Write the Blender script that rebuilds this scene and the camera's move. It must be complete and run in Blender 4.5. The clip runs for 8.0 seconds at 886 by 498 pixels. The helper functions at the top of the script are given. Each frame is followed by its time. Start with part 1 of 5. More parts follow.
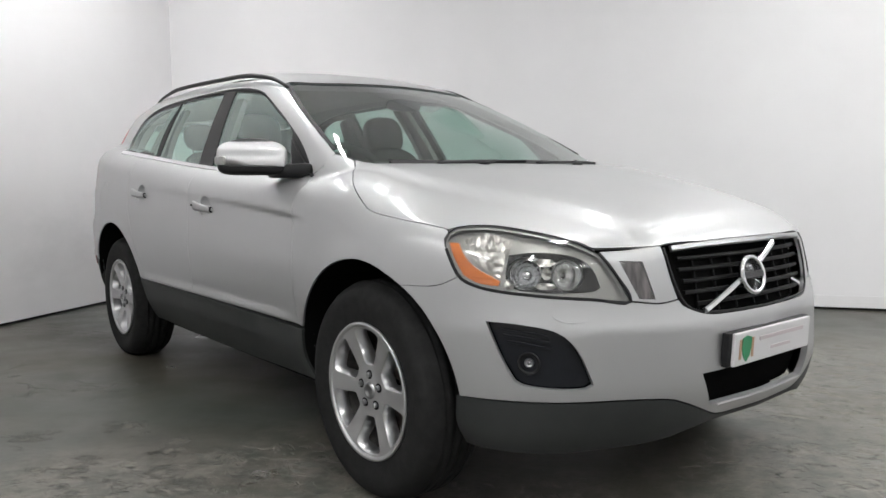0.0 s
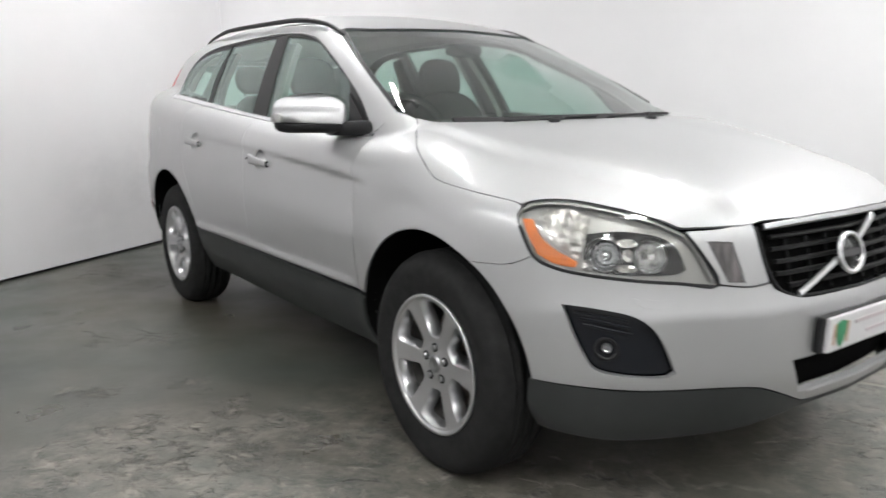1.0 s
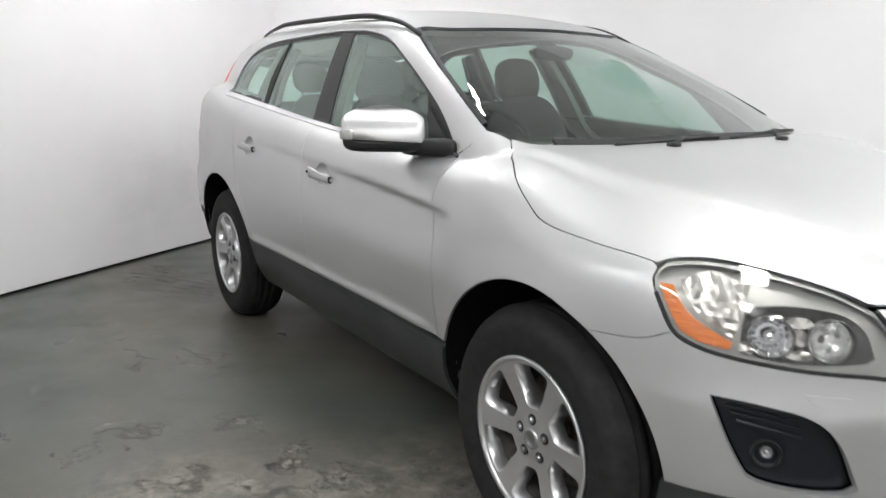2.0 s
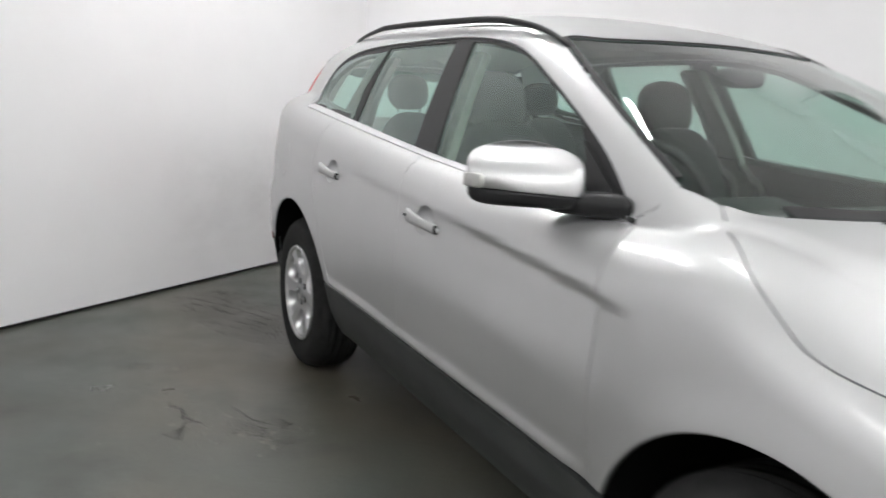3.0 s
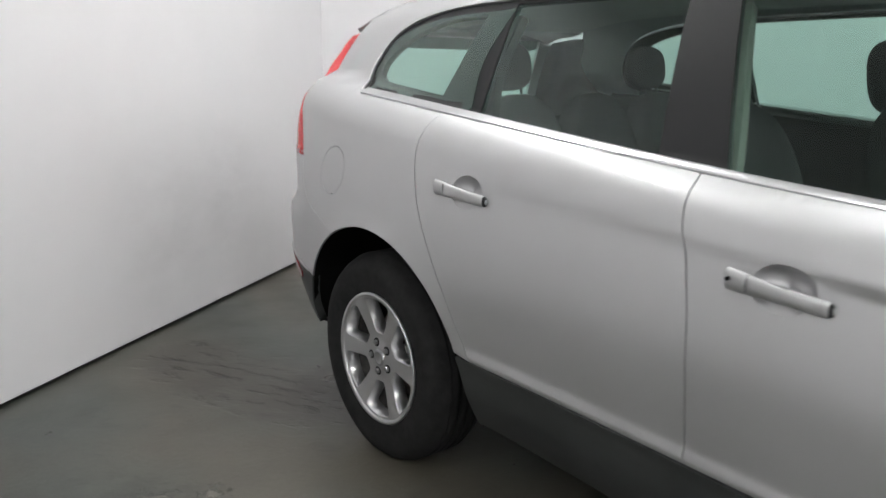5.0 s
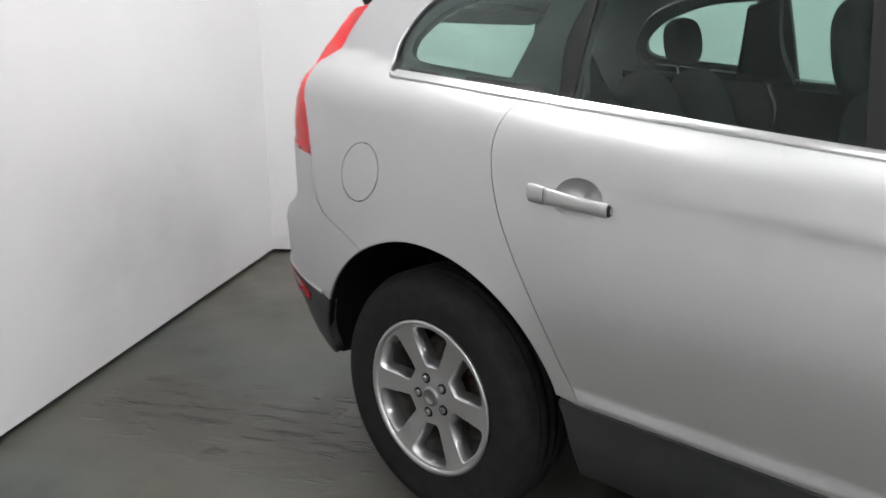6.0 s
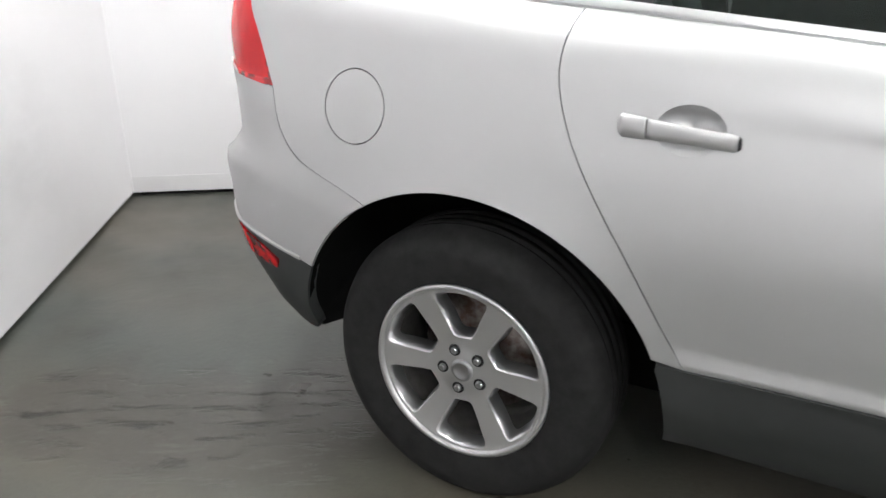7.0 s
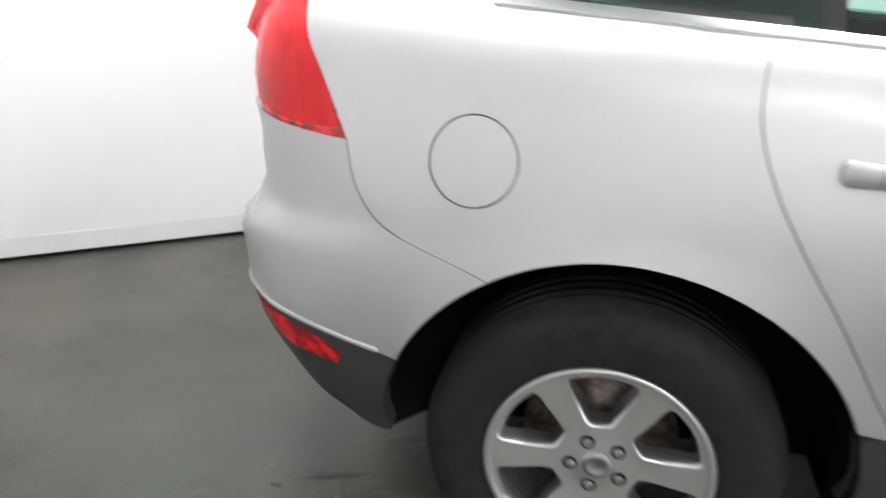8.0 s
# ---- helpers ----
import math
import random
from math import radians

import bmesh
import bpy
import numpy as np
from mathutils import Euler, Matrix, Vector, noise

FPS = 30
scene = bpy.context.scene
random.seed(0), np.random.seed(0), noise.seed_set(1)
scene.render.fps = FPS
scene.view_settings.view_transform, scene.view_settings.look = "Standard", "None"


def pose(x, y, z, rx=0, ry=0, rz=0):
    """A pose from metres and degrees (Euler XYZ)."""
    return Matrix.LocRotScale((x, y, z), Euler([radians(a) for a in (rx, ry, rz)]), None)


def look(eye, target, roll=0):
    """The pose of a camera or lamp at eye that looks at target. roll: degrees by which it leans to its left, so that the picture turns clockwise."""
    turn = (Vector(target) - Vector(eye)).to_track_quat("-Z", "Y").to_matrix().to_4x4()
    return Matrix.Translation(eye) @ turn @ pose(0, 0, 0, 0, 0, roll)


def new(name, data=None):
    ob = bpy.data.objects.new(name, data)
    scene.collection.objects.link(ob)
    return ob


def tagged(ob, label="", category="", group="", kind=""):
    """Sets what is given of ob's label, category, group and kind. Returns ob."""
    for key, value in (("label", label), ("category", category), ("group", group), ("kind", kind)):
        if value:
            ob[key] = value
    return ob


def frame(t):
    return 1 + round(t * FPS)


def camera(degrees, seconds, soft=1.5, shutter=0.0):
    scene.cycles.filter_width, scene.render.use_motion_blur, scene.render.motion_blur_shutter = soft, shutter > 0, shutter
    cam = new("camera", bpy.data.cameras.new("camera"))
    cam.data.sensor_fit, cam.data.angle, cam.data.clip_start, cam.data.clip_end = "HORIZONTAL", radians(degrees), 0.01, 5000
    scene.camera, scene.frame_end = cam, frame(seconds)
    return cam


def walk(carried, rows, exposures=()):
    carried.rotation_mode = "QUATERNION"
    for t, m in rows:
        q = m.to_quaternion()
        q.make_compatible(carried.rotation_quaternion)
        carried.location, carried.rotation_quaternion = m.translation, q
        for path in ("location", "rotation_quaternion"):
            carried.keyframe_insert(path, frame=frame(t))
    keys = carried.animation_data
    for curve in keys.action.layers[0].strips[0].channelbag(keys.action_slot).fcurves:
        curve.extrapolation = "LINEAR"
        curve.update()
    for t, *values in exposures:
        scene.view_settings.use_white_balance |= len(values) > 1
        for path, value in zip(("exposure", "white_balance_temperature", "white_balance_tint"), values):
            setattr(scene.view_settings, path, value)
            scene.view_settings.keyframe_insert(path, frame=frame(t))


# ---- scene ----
cam = camera(60.7, 8.0, 1.5, 0.5)
PATH = [
    (0, (3.467, -2.257, 1.054), (1.915, -1.008, 0.874), -0.6),
    (0.5, (3.406, -2.252, 1.078), (1.845, -1.023, 0.842), -0.7),
    (1, (3.313, -2.229, 1.188), (1.71, -1.094, 0.81), -0.8),
    (1.5, (3.077, -2.204, 1.267), (1.425, -1.165, 0.832), -0.6),
    (1.7, (3.0, -2.185, 1.284), (1.349, -1.142, 0.852), -0.4),
    (2.8, (2.311, -1.915, 1.306), (0.591, -0.971, 0.92), 2.9),
    (3, (2.122, -1.909, 1.322), (0.374, -1.02, 0.933), 2.9),
    (3.5, (1.774, -1.927, 1.328), (0.016, -1.071, 0.905), 1.5),
    (4, (1.448, -1.95, 1.366), (-0.305, -1.085, 0.945), 0.8),
    (4.5, (1.068, -2.08, 1.338), (-0.687, -1.209, 0.938), 1.9),
    (4.7, (0.921, -2.143, 1.337), (-0.753, -1.127, 0.93), 1.8),
    (5.8, (0.118, -2.317, 1.358), (-1.271, -0.979, 0.826), -0.4),
    (6, (0.011, -2.304, 1.332), (-1.322, -0.906, 0.814), -0.1),
    (6.5, (-0.309, -2.321, 1.32), (-1.42, -0.784, 0.684), -1.1),
    (7, (-0.654, -2.308, 1.324), (-1.549, -0.685, 0.575), -0.6),
    (7.5, (-1.016, -2.354, 1.352), (-1.602, -0.603, 0.583), -0.2),
    (8, (-1.397, -2.218, 1.321), (-1.828, -0.399, 0.611), 0.3),
]
EXPOSURES = [(0, -0.35), (1.5, 0.02), (3.0, -0.06), (4.5, -0.15), (6.0, 0.02), (7.0, 0.58), (8.0, 0.70)]
walk(cam, [(t, look(eye, target, roll)) for t, eye, target, roll in PATH],
     exposures=EXPOSURES)
from mathutils import geometry

# ---- light ----
scene.view_settings.exposure = 0.0
world = bpy.data.worlds.new("world")
scene.world = world
world.use_nodes = True
world.node_tree.nodes["Background"].inputs[0].default_value = (0.9, 0.95, 1.0, 1)
world.node_tree.nodes["Background"].inputs[1].default_value = 0.05


# ---- materials ----
def material(name, color, rough=0.5, metal=0.0, coat=0.0, spec=0.5):
    m = bpy.data.materials.new(name)
    m.use_nodes = True
    b = m.node_tree.nodes["Principled BSDF"]
    b.inputs["Base Color"].default_value = (*color, 1)
    b.inputs["Roughness"].default_value = rough
    b.inputs["Metallic"].default_value = metal
    b.inputs["Coat Weight"].default_value = coat
    b.inputs["Coat Roughness"].default_value = 0.04
    b.inputs["Specular IOR Level"].default_value = spec
    return m


def noise_node(m, scale, detail=4.0, rough=0.55, stretch=(1, 1, 1)):
    t = m.node_tree
    co = t.nodes.new("ShaderNodeTexCoord")
    mp = t.nodes.new("ShaderNodeMapping")
    mp.inputs["Scale"].default_value = stretch
    n = t.nodes.new("ShaderNodeTexNoise")
    n.inputs["Scale"].default_value = scale
    n.inputs["Detail"].default_value = detail
    n.inputs["Roughness"].default_value = rough
    t.links.new(co.outputs["Object"], mp.inputs[0])
    t.links.new(mp.outputs[0], n.inputs["Vector"])
    return n


def ramp_node(m, source, *stops):
    r = m.node_tree.nodes.new("ShaderNodeValToRGB")
    while len(r.color_ramp.elements) < len(stops):
        r.color_ramp.elements.new(0.5)
    for e, (place, c) in zip(r.color_ramp.elements, stops):
        e.position = place
        e.color = (*c, 1) if len(c) == 3 else c
    m.node_tree.links.new(source, r.inputs[0])
    return r


def grey(v):
    return (v, v, v)


def bump(m, source, strength, distance):
    n = m.node_tree.nodes.new("ShaderNodeBump")
    n.inputs["Strength"].default_value = strength
    n.inputs["Distance"].default_value = distance
    m.node_tree.links.new(source, n.inputs["Height"])
    m.node_tree.links.new(n.outputs[0], m.node_tree.nodes["Principled BSDF"].inputs["Normal"])


def vary(m, socket, source):
    m.node_tree.links.new(source, m.node_tree.nodes["Principled BSDF"].inputs[socket])


def mix_colors(m, kind, factor, one, two):
    n = m.node_tree.nodes.new("ShaderNodeMix")
    n.data_type, n.blend_type = "RGBA", kind
    n.inputs[0].default_value = factor
    m.node_tree.links.new(one, n.inputs[6])
    m.node_tree.links.new(two, n.inputs[7])
    return n.outputs[2]


PAINT = material("silver_paint", (0.46, 0.46, 0.465), 0.45, 0.80, 0.45)
PAINT.node_tree.nodes["Principled BSDF"].inputs["Coat Roughness"].default_value = 0.10
n = noise_node(PAINT, 900, 1)
bump(PAINT, n.outputs[0], 0.04, 0.001)
n = noise_node(PAINT, 2.5, 5)
vary(PAINT, "Roughness", ramp_node(PAINT, n.outputs[0], (0.3, grey(0.46)), (0.7, grey(0.53))).outputs[0])

NUT = material("dull_steel", (0.36, 0.36, 0.37), 0.35, 1.0)
# Rim barrel behind the spokes, darker than the outer rim.
DARK_BARREL = material("dark_barrel", (0.07, 0.068, 0.065), 0.6, 0.4)
n = noise_node(DARK_BARREL, 18, 5)
vary(DARK_BARREL, "Base Color", ramp_node(DARK_BARREL, n.outputs[0], (0.3, (0.045, 0.043, 0.041)), (0.7, (0.12, 0.115, 0.11))).outputs[0])
HOUSE = material("pale_reflector", (0.40, 0.40, 0.385), 0.42, 0.6)
CHROME = material("chrome", (0.75, 0.76, 0.77), 0.12, 1.0)
FACET = material("mirror_facets", (0.50, 0.49, 0.47), 0.34, 1.0)
CHROME_DULL = material("polished_alloy", (0.56, 0.56, 0.57), 0.30, 0.95)
SATIN = material("satin_chrome", (0.66, 0.66, 0.67), 0.28, 1.0)
ALLOY = material("alloy", (0.50, 0.50, 0.51), 0.36, 0.85, 0.15)
SMOKE = material("smoked_lens", (0.15, 0.142, 0.14), 0.25, 0.2, 0.3)
n = noise_node(SMOKE, 60, 2, 0.5, (1, 1, 0.08))
vary(SMOKE, "Base Color", ramp_node(SMOKE, n.outputs[0], (0.35, (0.07, 0.067, 0.067)), (0.7, (0.17, 0.155, 0.155))).outputs[0])

CLAD = material("grey_plastic", (0.045, 0.047, 0.048), 0.55)
n = noise_node(CLAD, 420, 2)
bump(CLAD, n.outputs[0], 0.25, 0.0008)
n = noise_node(CLAD, 5, 5)
vary(CLAD, "Base Color", ramp_node(CLAD, n.outputs[0], (0.3, (0.018, 0.020, 0.020)), (0.75, (0.031, 0.033, 0.033))).outputs[0])

BLACK = material("black_plastic", (0.010, 0.010, 0.011), 0.5, 0, 0, 0.3)
n = noise_node(BLACK, 300, 2)
bump(BLACK, n.outputs[0], 0.15, 0.0006)
GRILLE = material("grille_black", (0.005, 0.005, 0.0055), 0.5, 0, 0, 0.2)
FOG = material("fog_recess_black", (0.006, 0.007, 0.010), 0.3, 0, 0, 0.35)
bump(FOG, noise_node(FOG, 260, 2).outputs[0], 0.1, 0.0006)
GLOSS = material("gloss_black", (0.010, 0.010, 0.011), 0.12)
DARK = material("dark_lining", (0.007, 0.007, 0.007), 1.0, 0, 0, 0.0)

RUBBER = material("tyre_rubber", (0.010, 0.010, 0.010), 0.8, 0, 0, 0.15)
n = noise_node(RUBBER, 30, 6)
vary(RUBBER, "Base Color", ramp_node(RUBBER, n.outputs[0], (0.3, grey(0.011)), (0.75, grey(0.021))).outputs[0])
bump(RUBBER, noise_node(RUBBER, 160, 3).outputs[0], 0.2, 0.001)

IRON = material("brake_iron", (0.16, 0.12, 0.10), 0.5, 0.8)
n = noise_node(IRON, 40, 5)
vary(IRON, "Base Color", ramp_node(IRON, n.outputs[0], (0.35, (0.10, 0.06, 0.045)), (0.7, (0.28, 0.26, 0.25))).outputs[0])

FABRIC = material("charcoal_fabric", (0.020, 0.021, 0.022), 0.9)
n = noise_node(FABRIC, 7, 1)
vary(FABRIC, "Base Color", ramp_node(FABRIC, n.outputs[0], (0.3, (0.008, 0.0085, 0.009)), (0.7, (0.016, 0.017, 0.018))).outputs[0])
TRIM = material("dark_trim", (0.011, 0.0115, 0.012), 0.7, 0, 0, 0.3)
CREAM = material("cream_trim", (0.27, 0.26, 0.235), 0.8)
bump(CREAM, noise_node(CREAM, 60, 3).outputs[0], 0.1, 0.001)
LINER = material("headliner_cloth", (0.52, 0.52, 0.50), 0.9)
bump(LINER, noise_node(LINER, 60, 3).outputs[0], 0.1, 0.001)


def glass(name, tint, rough=0.0, base=0.05, haze=0.0, slope=3.8, shine_tint=(0.84, 0.96, 0.91)):
    """A thin pane: a tinted see-through sheet, glossier at a slant, with a little haze."""
    m = bpy.data.materials.new(name)
    m.use_nodes = True
    t = m.node_tree
    t.nodes.remove(t.nodes["Principled BSDF"])
    clear = t.nodes.new("ShaderNodeBsdfTransparent")
    clear.inputs[0].default_value = (*tint, 1)
    shine = t.nodes.new("ShaderNodeBsdfGlossy")
    shine.inputs["Color"].default_value = (*shine_tint, 1)
    shine.inputs["Roughness"].default_value = rough
    slant = t.nodes.new("ShaderNodeLayerWeight")
    slant.inputs[0].default_value = 0.5
    power = t.nodes.new("ShaderNodeMath")
    power.operation = "POWER"
    power.inputs[1].default_value = slope
    scale = t.nodes.new("ShaderNodeMath")
    scale.operation = "MULTIPLY_ADD"
    scale.inputs[1].default_value, scale.inputs[2].default_value = 0.85, base
    mix = t.nodes.new("ShaderNodeMixShader")
    t.links.new(slant.outputs["Facing"], power.inputs[0])
    t.links.new(power.outputs[0], scale.inputs[0])
    t.links.new(scale.outputs[0], mix.inputs[0])
    t.links.new(clear.outputs[0], mix.inputs[1])
    t.links.new(shine.outputs[0], mix.inputs[2])
    if haze:
        dull = t.nodes.new("ShaderNodeBsdfDiffuse")
        dull.inputs[0].default_value = (0.85, 0.85, 0.83, 1)
        film = t.nodes.new("ShaderNodeMixShader")
        film.inputs[0].default_value = haze
        t.links.new(clear.outputs[0], film.inputs[1])
        t.links.new(dull.outputs[0], film.inputs[2])
        t.links.new(film.outputs[0], mix.inputs[1])
    t.links.new(mix.outputs[0], t.nodes["Material Output"].inputs[0])
    return m


PANE = glass("green_tinted_glass", (0.62, 0.79, 0.73), 0.0, 0.055)
SCREEN = glass("windscreen_glass", (0.66, 0.82, 0.76), 0.0, 0.025, 0.0, 2.3, (0.97, 0.99, 0.98))
LENS = glass("clear_lens", (0.93, 0.93, 0.92), 0.03, 0.05, 0.02, 3.8, (0.97, 0.97, 0.97))
AMBER = material("amber_lens", (0.64, 0.155, 0.008), 0.3, 0, 0.3)
bump(AMBER, noise_node(AMBER, 150, 1, 0.5, (0.1, 0.1, 1)).outputs[0], 0.9, 0.003)
RED = material("red_lens", (0.72, 0.012, 0.018), 0.25, 0, 0.06, 0.3)
n = noise_node(RED, 14, 2, 0.5, (1, 1, 0.35))
vary(RED, "Base Color", ramp_node(RED, n.outputs[0], (0.35, (0.48, 0.007, 0.012)), (0.7, (0.74, 0.018, 0.024))).outputs[0])
DEEP_RED = material("deep_red_lens", (0.35, 0.004, 0.010), 0.2, 0, 0.4)
# Brighter blotches: the reflector's hot spots put into the lens colour.
n = noise_node(DEEP_RED, 38, 1)
vary(DEEP_RED, "Base Color", ramp_node(DEEP_RED, n.outputs[0], (0.40, (0.16, 0.003, 0.006)), (0.62, (0.62, 0.008, 0.014))).outputs[0])
WHITE = material("white_plastic", (0.75, 0.75, 0.75), 0.4)
PLATE = material("plate_white", (0.58, 0.57, 0.58), 0.35)
GREEN = material("green_print", (0.03, 0.22, 0.10), 0.4)
PINK = material("pale_print", (0.50, 0.44, 0.46), 0.5)
TAN = material("tan_print", (0.42, 0.27, 0.18), 0.5)

WALL = material("white_wall_paint", (0.78, 0.77, 0.785), 0.6)
n = noise_node(WALL, 1.3, 6, 0.6)
wall_tone = (ramp_node(WALL, n.outputs[0], (0.3, (0.735, 0.722, 0.735)), (0.72, (0.775, 0.762, 0.775))).outputs[0])
bump(WALL, noise_node(WALL, 90, 4).outputs[0], 0.06, 0.002)

WORN = ((3.5, -4.35, 1.15), (4.4, -4.7, 1.3), (2.8, -4.55, 0.75), (5.8, -2.4, 1.9), (5.4, -3.8, 1.2))
STREAKED = ((0.40, -2.20, 0.36), (0.75, -2.30, 0.42), (1.05, -2.35, 0.45), (1.30, -2.20, 0.40))
FLAKES = ((2.22, -4.14, 0.13), (2.68, -4.37, 0.12), (2.55, -4.42, 0.08), (2.52, -3.88, 0.12), (2.86, -4.62, 0.15), (2.98, -4.55, 0.10), (3.13, -4.11, 0.17), (2.9, -4.1, 0.14), (3.17, -4.41, 0.2), (3.35, -4.25, 0.16), (3.5, -4.13, 0.17), (2.85, -4.0, 0.12), (3.0, -4.3, 0.12), (0.97, -3.21, 0.13), (1.15, -3.13, 0.10))
PITTED = ((2.55, -3.9, 0.3), (2.2, -4.14, 0.28), (2.68, -4.37, 0.35), (2.86, -4.62, 0.4), (1.77, -3.5, 0.35), (2.0, -3.38, 0.3))
FLOOR = material("worn_concrete", (0.14, 0.14, 0.135), 0.45)


def math_node(m, kind, a, b, clamp=False):
    n = m.node_tree.nodes.new("ShaderNodeMath")
    n.operation, n.use_clamp = kind, clamp
    for i, v in enumerate((a, b)):
        if isinstance(v, (int, float)):
            n.inputs[i].default_value = v
        else:
            m.node_tree.links.new(v, n.inputs[i])
    return n.outputs[0]


def blend(m, factor, one, two):
    n = m.node_tree.nodes.new("ShaderNodeMix")
    n.data_type = "RGBA"
    m.node_tree.links.new(factor, n.inputs[0])
    for i, v in ((6, one), (7, two)):
        if isinstance(v, tuple):
            n.inputs[i].default_value = (*v, 1)
        else:
            m.node_tree.links.new(v, n.inputs[i])
    return n.outputs[2]


def spot(m, u, v, r, z=0.0):
    """1 in the middle of a round patch of the floor, 0 at its rim."""
    co = m.node_tree.nodes.new("ShaderNodeTexCoord")
    d = m.node_tree.nodes.new("ShaderNodeVectorMath")
    d.operation = "DISTANCE"
    d.inputs[1].default_value = (u, v, z)
    m.node_tree.links.new(co.outputs["Object"], d.inputs[0])
    return math_node(m, "SUBTRACT", 1.0, math_node(m, "DIVIDE", d.outputs["Value"], r), True)


def scratch(m, u0, v0, u1, v1, wide):
    """1 along a ragged line on the floor, 0 away from it."""
    t = m.node_tree
    long = math.hypot(u1 - u0, v1 - v0)
    co = t.nodes.new("ShaderNodeTexCoord")
    away = t.nodes.new("ShaderNodeVectorMath")
    away.operation = "SUBTRACT"
    away.inputs[1].default_value = ((u0 + u1) / 2, (v0 + v1) / 2, 0)
    t.links.new(co.outputs["Object"], away.inputs[0])
    got = []
    for d in (((u1 - u0) / long, (v1 - v0) / long, 0), ((v0 - v1) / long, (u1 - u0) / long, 0)):
        dot = t.nodes.new("ShaderNodeVectorMath")
        dot.operation = "DOT_PRODUCT"
        dot.inputs[1].default_value = d
        t.links.new(away.outputs[0], dot.inputs[0])
        got.append(dot.outputs["Value"])
    bend = math_node(m, "MULTIPLY", math_node(m, "SUBTRACT", noise_node(m, 9.0, 4).outputs[0], 0.5), 0.12)
    across = math_node(m, "ABSOLUTE", math_node(m, "ADD", got[1], bend), 0.0)
    near = math_node(m, "SUBTRACT", 1.0, math_node(m, "DIVIDE", across, wide), True)
    ends = math_node(m, "MULTIPLY", math_node(m, "SUBTRACT", long / 2, math_node(m, "ABSOLUTE", got[0], 0.0)), 14.0, True)
    return math_node(m, "MULTIPLY", near, ends, True)


big = ramp_node(FLOOR, noise_node(FLOOR, 0.8, 6, 0.6).outputs[0], (0.3, (0.049, 0.0505, 0.045)), (0.7, (0.087, 0.087, 0.077)))
fine = ramp_node(FLOOR, noise_node(FLOOR, 70, 8, 0.7).outputs[0], (0.3, grey(0.88)), (0.7, grey(1.08)))
smooth = mix_colors(FLOOR, "MULTIPLY", 1.0, big.outputs[0], fine.outputs[0])
hue = ramp_node(FLOOR, noise_node(FLOOR, 0.9, 3, 0.5).outputs[0], (0.38, (0.93, 1.02, 1.01)), (0.62, (1.10, 1.00, 0.89)))
smooth = mix_colors(FLOOR, "MULTIPLY", 1.0, smooth, hue.outputs[0])
stain = ramp_node(FLOOR, noise_node(FLOOR, 2.6, 5, 0.6).outputs[0], (0.54, grey(0.0)), (0.70, grey(0.7)))
smooth = blend(FLOOR, stain.outputs[0], smooth, (0.036, 0.037, 0.032))
worn = 0.0
for u, v, r in WORN:
    worn = math_node(FLOOR, "MAXIMUM", spot(FLOOR, u, v, r), worn)
ragged = math_node(FLOOR, "MULTIPLY", noise_node(FLOOR, 3.2, 5, 0.65).outputs[0], 1.7)
worn = math_node(FLOOR, "SUBTRACT", math_node(FLOOR, "MULTIPLY", worn, 3.0), ragged, True)
pitted = 0.0
for u, v, r in PITTED:
    pitted = math_node(FLOOR, "MAXIMUM", spot(FLOOR, u, v, r), pitted)
pitted = math_node(FLOOR, "SUBTRACT", math_node(FLOOR, "MULTIPLY", pitted, 3.0), ragged, True)
rough_zone = math_node(FLOOR, "MAXIMUM", worn, pitted)
chip_zone = math_node(FLOOR, "MAXIMUM", worn, math_node(FLOOR, "MULTIPLY", pitted, 0.8))
flake = noise_node(FLOOR, 7.0, 6, 0.66, (1.0, 1.3, 1))
flake.inputs["Distortion"].default_value = 0.9
chips = math_node(FLOOR, "MULTIPLY", math_node(FLOOR, "SUBTRACT", flake.outputs[0], math_node(FLOOR, "SUBTRACT", 0.70, math_node(FLOOR, "MULTIPLY", chip_zone, 0.165))), 9.0, True)
pits = noise_node(FLOOR, 12, 5, 0.68, (1.0, 1.3, 1))
pits.inputs["Distortion"].default_value = 1.2
holes = math_node(FLOOR, "MULTIPLY", math_node(FLOOR, "SUBTRACT", pits.outputs[0], math_node(FLOOR, "SUBTRACT", 0.74, math_node(FLOOR, "MULTIPLY", rough_zone, 0.19))), 7.0, True)
streaked = 0.0
for u, v, r in STREAKED:
    streaked = math_node(FLOOR, "MAXIMUM", spot(FLOOR, u, v, r), streaked)
streaked = math_node(FLOOR, "SUBTRACT", math_node(FLOOR, "MULTIPLY", streaked, 3.4), math_node(FLOOR, "MULTIPLY", ragged, 0.9), True)
grain = noise_node(FLOOR, 15, 6, 0.68)
for link in grain.inputs["Vector"].links:
    link.from_node.vector_type = "TEXTURE"
    link.from_node.inputs["Rotation"].default_value = (0, 0, math.radians(-5))
    link.from_node.inputs["Scale"].default_value = (4, 1, 1)
lines = math_node(FLOOR, "MULTIPLY", math_node(FLOOR, "SUBTRACT", grain.outputs[0], 0.54), 10.0, True)
lines = math_node(FLOOR, "MULTIPLY", lines, streaked, True)
rims = math_node(FLOOR, "MULTIPLY", math_node(FLOOR, "SUBTRACT", 0.42, grain.outputs[0]), 7.0, True)
rims = math_node(FLOOR, "MULTIPLY", rims, streaked, True)
holes = math_node(FLOOR, "MAXIMUM", holes, lines)
